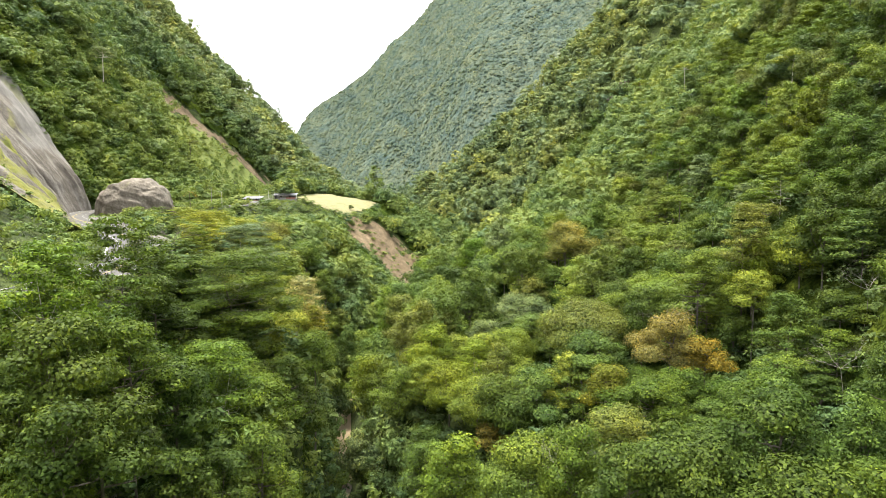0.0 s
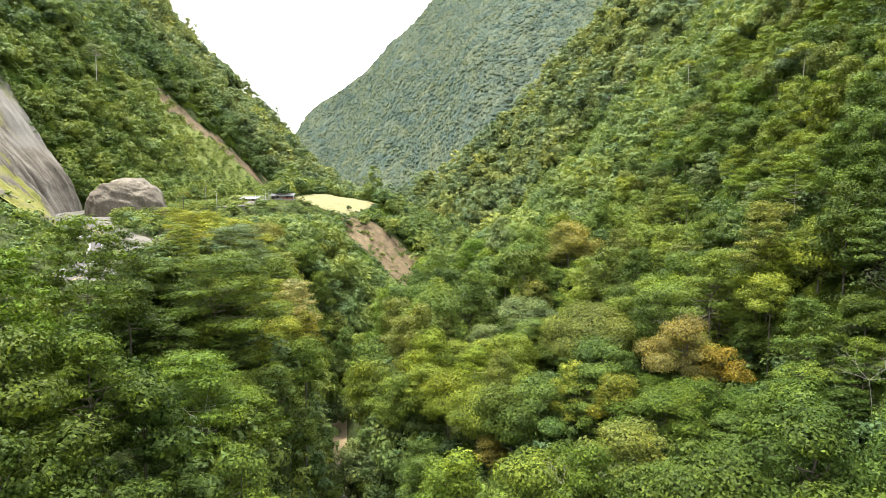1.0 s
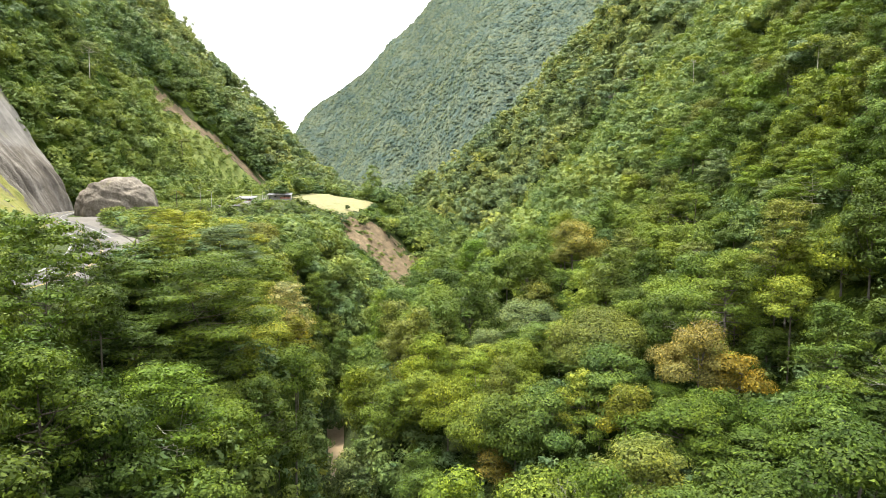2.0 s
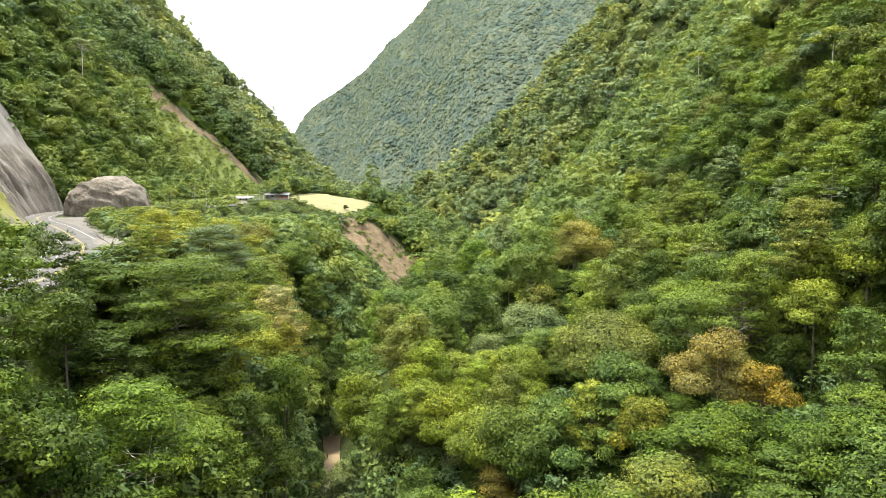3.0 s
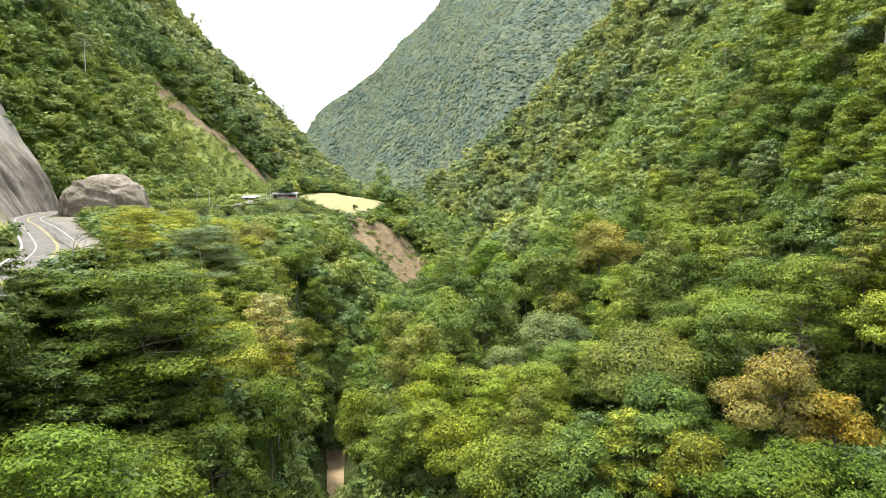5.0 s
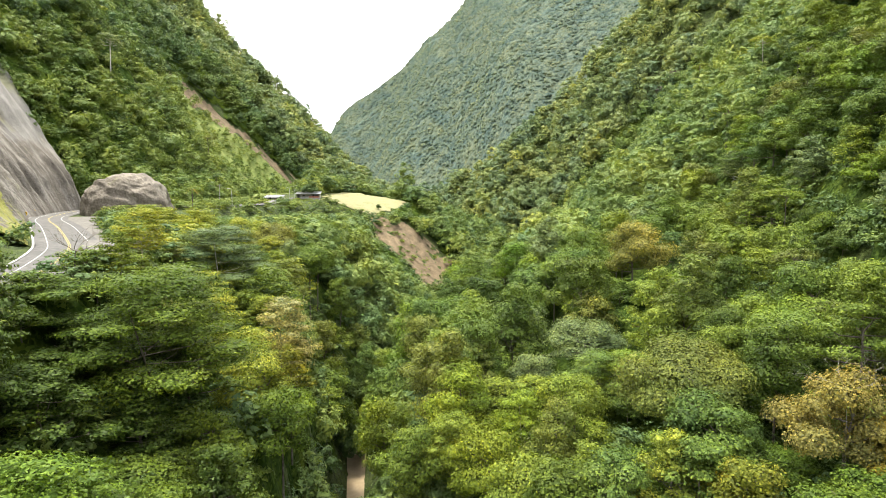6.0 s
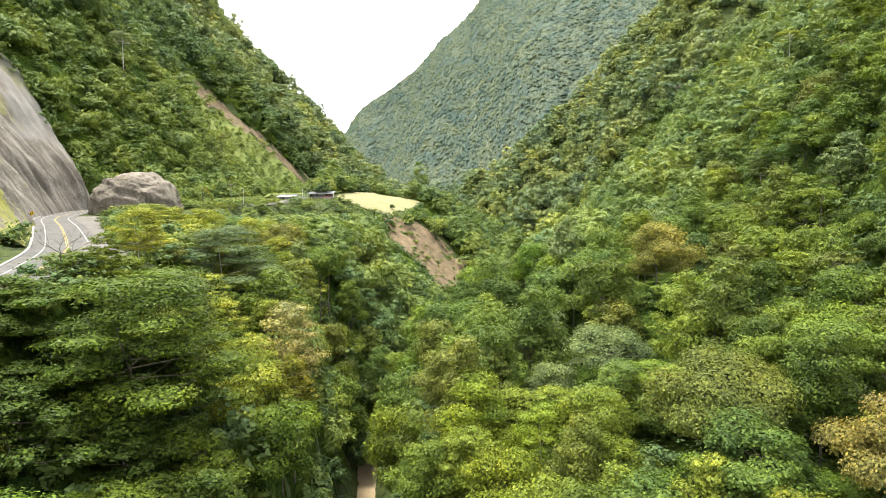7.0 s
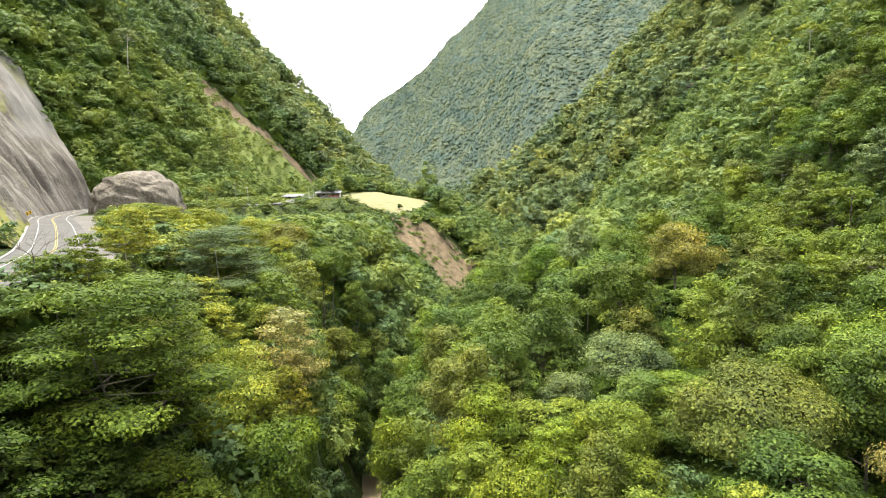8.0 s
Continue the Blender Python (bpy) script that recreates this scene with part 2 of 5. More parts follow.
section(800, (-345, 296), (-112, 64), (-98, 58), (-90, 56), (-84, 56), (-78, 56), (-72, 58), (-40, 70), (-10, 86), (20, 102), (75, 160), (260, 362), (420, 530))
YS = np.array([s[0] for s in SECTIONS])
PX = np.array([s[1] for s in SECTIONS], float)
PZ = np.array([s[2] for s in SECTIONS], float)


def far_ground(x, y):
    crest = np.minimum(268 + 0.85 * (x + 468), 980 + 0 * x) + 26 * np.sin(x / 95.0 + 1.0) + 14 * np.sin(x / 37.0)
    gully = 34 * np.sin(x / 120.0 + y / 210.0) + 18 * np.sin(x / 52.0 - y / 160.0 + 2) - 11 * np.abs(np.sin(x / 88.0 + y / 170.0 + 0.6)) - 7 * np.abs(np.sin(x / 41.0 + y / 240.0 + 1.7))
    return np.maximum(crest + gully - 0.71 * np.maximum(0, 2000 - y) - 0.6 * np.maximum(0, y - 2000), 58.0)


def row_heights(y, xs):
    """Heights of the ground along a line of equal y."""
    yc = min(max(y, YS[0]), YS[-1])
    px = np.array([np.interp(yc, YS, PX[:, i]) for i in range(PX.shape[1])])
    pz = np.array([np.interp(yc, YS, PZ[:, i]) for i in range(PZ.shape[1])])
    z = np.interp(xs, px, pz)
    z = np.where(xs < px[0], pz[0] - 0.3 * (px[0] - xs), z)
    z = np.where(xs > px[-1], pz[-1] + 0.4 * np.minimum(xs - px[-1], 300) - 0.5 * np.maximum(0, xs - px[-1] - 300), z)
    wob = 0.5 + 0.5 * np.tanh((np.abs(xs - px[6]) - 22) / 12)
    wild = np.where((xs > px[1] - 4) & (xs < px[2] + 4), 0.0, 1.0)
    swell = 3.2 * np.sin(xs / 21.0 + y / 33.0) + 2.4 * np.sin(xs / 13.0 - y / 19.0 + 1.3) + 4.5 * np.sin(xs / 47.0 - y / 38.0 + 4)
    steep = np.clip((z - 85) / 60, 0, 1)
    z = z + wild * wob * swell * (0.3 + 0.9 * steep)
    if y > 815:
        z = np.maximum(z - 0.95 * (y - 815), 58.0)
    if y < -400:
        z = z * max(0.0, 1 - (-400 - y) / 1500)
    return np.maximum(z, far_ground(xs, y)) if y > 900 else z


def ground(x, y):
    return float(row_heights(y, np.array([float(x)]))[0])


def mesh_object(name, verts, faces, mat=None, parent=None, smooth=False):
    me = bpy.data.meshes.new(name)
    me.from_pydata([tuple(v) for v in verts], [], [tuple(f) for f in faces])
    if mat:
        me.materials.append(mat)
    if smooth:
        me.polygons.foreach_set("use_smooth", [True] * len(me.polygons))
    ob = new(name, me)
    ob.parent = parent
    return ob


def leaf_mesh(name, points, mat, tint=None, spray=None):
    """A mesh of loose triangles from an (n, 3, 3) array."""
    n = len(points)
    me = bpy.data.meshes.new(name)
    me.vertices.add(n * 3)
    me.vertices.foreach_set("co", np.asarray(points, np.float32).ravel())
    me.loops.add(n * 3)
    me.loops.foreach_set("vertex_index", np.arange(n * 3, dtype=np.int32))
    me.polygons.add(n)
    me.polygons.foreach_set("loop_start", np.arange(0, n * 3, 3, dtype=np.int32))
    me.materials.append(mat)
    me.update(calc_edges=True)
    for key, values in (("tint", tint), ("spray", spray)):
        if values is not None:
            a = me.attributes.new(key, "FLOAT", "POINT")
            a.data.foreach_set("value", np.repeat(np.asarray(values, np.float32), 3))
    return me


def steps(*spans):
    out = []
    for a, b, s in spans:
        out += list(np.arange(a, b, s))
    return np.array(out)


GX = steps((-4200, -1200, 300), (-1200, -360, 42), (-360, -170, 7), (-170, 112, 3), (112, 330, 7), (330, 1200, 40), (1200, 4300, 300))
GY = steps((-4000, -200, 400), (-200, 30, 23), (30, 320, 3.5), (320, 880, 7), (880, 2400, 30), (2400, 4700, 300))
gz = np.array([row_heights(y, GX) for y in GY])
gv = np.stack([np.broadcast_to(GX, gz.shape), np.broadcast_to(GY[:, None], gz.shape), gz], -1).reshape(-1, 3)
w = len(GX)
gf = [(j * w + i, j * w + i + 1, (j + 1) * w + i + 1, (j + 1) * w + i) for j in range(len(GY) - 1) for i in range(w - 1)]
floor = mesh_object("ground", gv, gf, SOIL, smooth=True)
floor.data.materials.append(FAR_HAZE_SOIL)
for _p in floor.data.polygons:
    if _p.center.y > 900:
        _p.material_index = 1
tagged(floor, "steep valley floor and slopes, dark green with gap shade in its colour", "ground", kind="structure")


def drape(name, inside, box, step, lift, mat, label, category, kind="structure", rough=0.0):
    """A patch of surface lying on the ground where inside(x, y) is above zero."""
    xs, ys = np.arange(box[0], box[1], step), np.arange(box[2], box[3], step)
    index, verts, faces = {}, [], []
    zs = [row_heights(y, xs) for y in ys]

    def vert(i, j):
        if (i, j) not in index:
            index[i, j] = len(verts)
            z = zs[j][i] + lift + rough * noise.fractal(Vector((xs[i], ys[j], 0)) * 0.12, 1, 2, 4)
            verts.append((xs[i], ys[j], z))
        return index[i, j]
    for j in range(len(ys) - 1):
        for i in range(len(xs) - 1):
            if inside(xs[i] + step / 2, ys[j] + step / 2) > 0:
                faces.append((vert(i, j), vert(i + 1, j), vert(i + 1, j + 1), vert(i, j + 1)))
    return tagged(mesh_object(name, verts, faces, mat, smooth=True), label, category, kind=kind)


def inside_poly(poly, ragged=0.0, scale=0.15):
    def test(x, y):
        d, odd = 1e9, False
        for (ax, ay), (bx, by) in zip(poly, poly[1:] + poly[:1]):
            if (ay > y) != (by > y) and x < (bx - ax) * (y - ay) / (by - ay) + ax:
                odd = not odd
            k = max(0.0, min(1.0, ((x - ax) * (bx - ax) + (y - ay) * (by - ay)) / ((bx - ax) ** 2 + (by - ay) ** 2)))
            d = min(d, math.hypot(x - ax - k * (bx - ax), y - ay - k * (by - ay)))
        return (d if odd else -d) + (ragged * noise.noise(Vector((x, y, 3)) * scale) if ragged else 0)
    return test


# ---- road ----
def smooth_line(points, n):
    """A curve through the points, evenly stepped (Catmull-Rom)."""
    p = [Vector(q) for q in points]
    p = [2 * p[0] - p[1]] + p + [2 * p[-1] - p[-2]]
    out = []
    for a, b, c, d in zip(p, p[1:], p[2:], p[3:]):
        for k in range(n):
            t = k / n
            out.append(0.5 * (2 * b + (c - a) * t + (2 * a - 5 * b + 4 * c - d) * t * t + (3 * b - 3 * c + d - a) * t ** 3))
    return out + [p[-2]]


ROAD = smooth_line([(-84, -40, 63.5), (-68, 10, 65), (-57, 55, 66.5), (-53, 82, 67.2), (-52.3, 99, 67.8), (-55.2, 113, 68.4), (-60.2, 125, 68.9), (-68, 140, 69.5), (-78, 154.5, 70), (-101, 185.5, 70.9), (-125, 217, 71.3),
                    (-141, 244, 71.6), (-147, 268, 72.6), (-139, 291, 73), (-124, 308, 73.2), (-114, 335, 73.2), (-115, 380, 73.4), (-124, 430, 74.4), (-132, 480, 76.5), (-138, 540, 80)], 10)
ROAD_XY = np.array([(p.x, p.y) for p in ROAD])


def side_of(i):
    a, b = ROAD[max(0, i - 1)], ROAD[min(len(ROAD) - 1, i + 1)]
    d = (b - a).to_2d().normalized()
    return Vector((d.y, -d.x, 0))


def ribbon(name, a, b, lift, mat, parent=None, first=0, last=None, depth=0.0):
    """A strip along the road between the offsets a and b (to the right of its centre)."""
    verts, faces = [], []
    for i in range(first, len(ROAD) if last is None else last):
        s = side_of(i)
        for o in (a, b):
            verts.append(ROAD[i] + s * o + Vector((0, 0, lift)))
        if depth:
            for o in (b, a):
                verts.append(ROAD[i] + s * o + Vector((0, 0, lift - depth)))
    k = 4 if depth else 2
    for i in range(len(verts) // k - 1):
        for j in range(k if depth else 1):
            q = (j + 1) % k
            faces.append((i * k + j, i * k + q, (i + 1) * k + q, (i + 1) * k + j))
    if depth:
        m = len(verts)
        faces += [(0, 1, 2, 3), (m - 4, m - 3, m - 2, m - 1)]
    return mesh_object(name, verts, faces, mat, parent)


road = ribbon("road", -5.2, 5.0, 0, ASPHALT, depth=1.6)
tagged(road, "grey asphalt mountain road curving past the rock cut", "road", kind="structure")
ribbon("edge_line", -3.33, -3.17, 0.012, WHITE, road)
ribbon("edge_line", 3.17, 3.33, 0.012, WHITE, road)
ribbon("centre_line", -0.2, -0.08, 0.012, YELLOW, road)
ribbon("centre_line", 0.08, 0.2, 0.012, YELLOW, road)
ribbon("gutter", -5.6, -5.2, 0.12, CONCRETE, road, depth=1.0)


def road_gap(x, y):
    return float(np.hypot(ROAD_XY[:, 0] - x, ROAD_XY[:, 1] - y).min())


# ---- open ground ----
FIELD = inside_poly([(-103, 455), (-84, 454), (-69, 457), (-57, 484), (-53, 516), (-66, 524), (-76, 542), (-104, 542), (-112, 500)], 3)
drape("grass_field", FIELD, (-118, -40, 450, 550), 2.0, 0.5, GRASS, "pale yellow-green grass clearing on the terrace", "field")
SLIDE = inside_poly([(-70, 440), (-66, 455), (-46, 459), (-34, 462), (-18, 454), (-15, 436), (-22, 412), (-34, 408), (-48, 420), (-60, 426)], 9)
drape("landslide_scar", SLIDE, (-80, 4, 385, 464), 1.5, 0.6, EARTH, "bare brown earth of a landslide below the clearing", "landslide", rough=1.2)
SCAR = inside_poly([(-250, 546), (-246, 534), (-230, 544), (-200, 566), (-170, 590), (-150, 606), (-154, 612), (-176, 600), (-206, 578), (-236, 560)], 12, 0.11)
drape("hillside_scar", SCAR, (-250, -145, 530, 620), 2.5, 0.6, EARTH, "narrow brown strip of eroded earth down the hillside", "landslide", rough=1.0)
APRON = inside_poly([(-54, 121), (-66, 141), (-88, 174), (-118, 212), (-131, 236), (-120, 240), (-112, 222), (-94, 190), (-70, 154), (-54, 134), (-48, 122)], 1.5)
drape("lay_by", APRON, (-135, -40, 115, 245), 0.75, 0.14, earth("pale_gravel", [(0.08, 0.075, 0.066), (0.11, 0.103, 0.09)], 0.15, 0.03), "pale gravel lay-by beside the road", "lay-by")
MEADOW = inside_poly([(-240, 530), (-205, 560), (-160, 600), (-135, 585), (-140, 500), (-150, 450), (-175, 440), (-205, 480)], 8)
drape("hillside_grass", lambda x, y: min(MEADOW(x, y), -SCAR(x, y)), (-260, -120, 430, 610), 2.5, 0.35, earth("hillside_grass", [(0.07, 0.1, 0.02), (0.11, 0.14, 0.03), (0.15, 0.16, 0.045)], 0.2, 0.4), "rough yellow-green grass on the open hillside", "grass slope")


def river():
    """Shallow brown water lying level between the banks."""
    verts, faces = [], []
    for k, y in enumerate(np.arange(120.0, 300.0, 1.5)):
        x = float(np.interp(y, YS, PX[:, 6]))
        z = float(np.interp(y, YS, PZ[:, 6])) + 5.5
        verts += [(x - 5, y, z), (x, y, z + 0.05), (x + 5, y, z)]
        if k:
            a = 3 * k
            faces += [(a - 3, a - 2, a + 1, a), (a - 2, a - 1, a + 2, a + 1)]
    return tagged(mesh_object("river", verts, faces, WATER, smooth=True), "shallow muddy brown river between the trees", "river", kind="structure")


river()

# ---- rock cut and boulder ----
def rock_wall():
    """A steep rock face above the road, with ribs, fissures and a mossy strip."""
    first = min(range(len(ROAD)), key=lambda i: (ROAD[i] - Vector((-73, 147, 70))).length)
    last = min(range(len(ROAD)), key=lambda i: (ROAD[i] - Vector((-144, 278, 73))).length)
    verts, faces, rows = [], [], 46
    stations = []
    for i in range(first, last):
        for k in range(4):
            a = ROAD[i].lerp(ROAD[i + 1], k / 4)
            stations.append((a, side_of(i).lerp(side_of(i + 1), k / 4)))
    n = len(stations)
    for c, (p, s) in enumerate(stations):
        end = max(0.0, (c - (n - 16)) / 16)
        for r in range(rows):
            u = r / (rows - 1)
            up = 70 * u ** 1.1
            back = 5.5 + np.interp(p.y, (130, 185), (1.7, 0.55)) * up + 0.002 * up * up + 7 * end ** 2 - 5.5 * min(1.0, c / n) ** 3 * math.exp(-((up - 14) / 17) ** 2)
            q = p - s * back + Vector((0, 0, -0.6 + up))
            along = c * 0.55
            rib = noise.fractal(Vector((along * 0.16, up * 0.03, 1.0)), 0.9, 2.1, 5) * 3.3
            crack = -abs(noise.noise(Vector((along * 0.35, up * 0.05, 7.0)))) * 2.2 + noise.fractal(Vector((q.x, q.y, q.z)) * 0.4, 1, 2, 3) * 0.35
            verts.append(q + s * (rib + crack) * min(1.0, 0.25 + up / 12))
    for c in range(n - 1):
        for r in range(rows - 1):
            faces.append((c * rows + r, c * rows + r + 1, (c + 1) * rows + r + 1, (c + 1) * rows + r))
    wall = mesh_object("rock_wall", verts, faces, ROCK)
    at = wall.data.attributes.new("run", "FLOAT_VECTOR", "POINT")
    at.data.foreach_set("vector", np.array([(c * 0.3, 2.6 * (r / rows) ** 1.1, 0.0) for c in range(n) for r in range(rows)], np.float32).ravel())
    cover = []
    for c in wall.data.vertices:
        p = c.co
        wild = noise.fractal(p * 0.13, 1, 2, 4)
        strip = abs(p.y - 191 - (p.z - 72) * 0.35) - (3.4 + 0.1 * max(0, 84 - p.z)) - 3.5 * wild
        foot = p.z - 72.5 + 4 * noise.noise(p * 0.08) if p.y < 190 else 9
        moss = max(0.5 - 0.25 * min(strip, foot), 0.42 + 0.8 * wild if p.y < 176 else 0.0)
        # pale near the head: sky sheen of wet rock put into the colour
        pale = min((p.y - 0.3 * p.z - 231 + 10 * wild) / 6, (p.z - 97 + 6 * wild) / 8)
        cover += [min(1.0, max(0.0, moss)), min(0.55, max(0.0, pale)), 0.0]
    at = wall.data.attributes.new("cover", "FLOAT_VECTOR", "POINT")
    at.data.foreach_set("vector", np.array(cover, np.float32))
    wall.data.polygons.foreach_set("use_smooth", [True] * len(wall.data.polygons))
    return tagged(wall, "steep grey rock cut with dark water streaks and moss", "rock face", kind="structure")


rock_wall()


def boulder():
    bm = bmesh.new()
    bmesh.ops.create_icosphere(bm, subdivisions=6, radius=1.0)
    for v in bm.verts:
        p = v.co.copy()
        q = Vector((math.copysign(abs(p.x) ** 0.7, p.x), math.copysign(abs(p.y) ** 0.75, p.y), math.copysign(abs(p.z) ** 0.66, p.z)))
        q *= 1 + 0.10 * noise.fractal(p * 1.6 + Vector((4, 1, 2)), 0.9, 2, 5)
        up = max(0.0, q.z)
        q.x = q.x * (1.12 - 0.3 * up) - 0.07 * up
        q -= p * 0.05 * abs(noise.noise(Vector((p.x * 2 + p.z * 3, p.y * 2, p.z * 5))))
        v.co = (q.x * 13.0, q.y * 15.0, q.z * 13.5)
    me = bpy.data.meshes.new("boulder")
    bm.to_mesh(me)
    bm.free()
    me.materials.append(BOULDER)
    me.polygons.foreach_set("use_smooth", [True] * len(me.polygons))
    ob = new("boulder", me)
    ob.matrix_world = pose(-122.0, 256, 72.3, 0, 0, 14)
    return tagged(ob, "huge rounded grey boulder standing beside the road", "boulder")


boulder()



def outcrop(x, y, z, w, d, h):
    """A pale rock face showing through the forest."""
    bm = bmesh.new()
    bmesh.ops.create_icosphere(bm, subdivisions=4, radius=1.0)
    for v in bm.verts:
        p = v.co.copy()
        p *= 1 + 0.28 * noise.fractal(p * 1.7 + Vector((x, y, z)), 0.8, 2, 5)
        v.co = (p.x * w, p.y * d, p.z * h)
    me = bpy.data.meshes.new("rock_outcrop")
    bm.to_mesh(me)
    bm.free()
    me.materials.append(BOULDER)
    ob = new("rock_outcrop", me)
    ob.matrix_world = pose(x, y, z, -20, 0, 20)
    return tagged(ob, "pale bare rock outcrop among trees on the slope", "rock outcrop")


outcrop(180, 645, 185, 7, 5, 5.5)
outcrop(166, 642, 172, 5, 4, 3.5)
outcrop(52, 560, 40, 6, 6, 12)

# ---- trees ----
def tube(verts, faces, points, radii, sides=5):
    """Adds a tapered limb along the points."""
    base = len(verts)
    for k, (p, r) in enumerate(zip(points, radii)):
        d = (points[min(k + 1, len(points) - 1)] - points[max(k - 1, 0)]).normalized()
        u = d.cross(Vector((0.3, 1, 0.1))).normalized()
        v = d.cross(u)
        for s in range(sides):
            a = 2 * math.pi * s / sides
            verts.append(p + (u * math.cos(a) + v * math.sin(a)) * r)
    for k in range(len(points) - 1):
        for s in range(sides):
            t = (s + 1) % sides
            faces.append((base + k * sides + s, base + k * sides + t, base + (k + 1) * sides + t, base + (k + 1) * sides + s))


def unit_rows(v):
    return v / np.linalg.norm(v, axis=1, keepdims=True)


def ball(level):
    """The triangles of a unit ball, as corners and indices."""
    g = (1 + 5 ** 0.5) / 2
    pts = [Vector(p).normalized() for p in ((-1, g, 0), (1, g, 0), (-1, -g, 0), (1, -g, 0), (0, -1, g), (0, 1, g), (0, -1, -g), (0, 1, -g), (g, 0, -1), (g, 0, 1), (-g, 0, -1), (-g, 0, 1))]
    tri = [(0, 11, 5), (0, 5, 1), (0, 1, 7), (0, 7, 10), (0, 10, 11), (1, 5, 9), (5, 11, 4), (11, 10, 2), (10, 7, 6), (7, 1, 8),
           (3, 9, 4), (3, 4, 2), (3, 2, 6), (3, 6, 8), (3, 8, 9), (4, 9, 5), (2, 4, 11), (6, 2, 10), (8, 6, 7), (9, 8, 1)]
    for _ in range(level):
        mids, out = {}, []

        def mid(i, j):
            k = (min(i, j), max(i, j))
            if k not in mids:
                mids[k] = len(pts)
                pts.append(((pts[i] + pts[j]) / 2).normalized())
            return mids[k]
        for i, j, k in tri:
            p, q, r = mid(i, j), mid(j, k), mid(k, i)
            out += [(i, p, r), (p, j, q), (r, q, k), (p, q, r)]
        tri = out
    return np.array([tuple(p) for p in pts]), np.array(tri)


BALLS = [ball(k) for k in range(2)]


def leaves(rng, lobes, count, length, width=0.36, spread=0.45, low=-0.4):
    """Loose pointed leaves over the lobes (x, y, z, rx, ry, rz) of a crown, facing mostly out and up, and a shade for each."""
    lob = np.array(lobes)
    area = lob[:, 3] * lob[:, 4] + lob[:, 5] * (lob[:, 3] + lob[:, 4]) * 0.5
    m = count * 3
    pick = rng.choice(len(lob), m, p=area / area.sum())
    L = lob[pick]
    z, a = rng.uniform(low, 1.0, m), rng.uniform(0, 2 * math.pi, m)
    s = np.sqrt(1 - z * z)
    d = np.stack([s * np.cos(a), s * np.sin(a), z], 1)
    c = L[:, :3] + d * L[:, 3:] * rng.uniform(0.74, 1.2, (m, 1))
    deep = (((c[:, None] - lob[None, :, :3]) / lob[None, :, 3:]) ** 2).sum(2).min(1)
    keep = np.flatnonzero(deep > 0.5)[:count]
    c, d, L, pick, m = c[keep], d[keep], L[keep], pick[keep], len(keep)
    out = c - np.array([0, 0, lob[:, 2].mean() - 0.3])
    n = unit_rows(unit_rows(d / L[:, 3:]) + 0.5 * unit_rows(out) + np.array([0, 0, 0.35]) + rng.normal(0, spread, (m, 3)))
    u = unit_rows(np.cross(n, rng.normal(0, 1, (m, 3))))
    v = np.cross(n, u)
    size = length * rng.uniform(0.6, 1.4, (m, 1))
    tip = c + u * size * 0.6 - np.array([0, 0, 0.18]) * size
    shade = np.clip(rng.uniform(0.1, 0.9, len(lob))[pick] + rng.uniform(-0.2, 0.2, m), 0, 1)
    return np.stack([tip, c - u * size * 0.4 + v * size * width, c - u * size * 0.4 - v * size * width], 1), shade


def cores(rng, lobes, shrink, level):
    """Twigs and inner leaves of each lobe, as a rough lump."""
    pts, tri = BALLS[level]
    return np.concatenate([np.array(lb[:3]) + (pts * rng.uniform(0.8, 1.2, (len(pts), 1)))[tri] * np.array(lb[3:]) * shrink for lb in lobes])


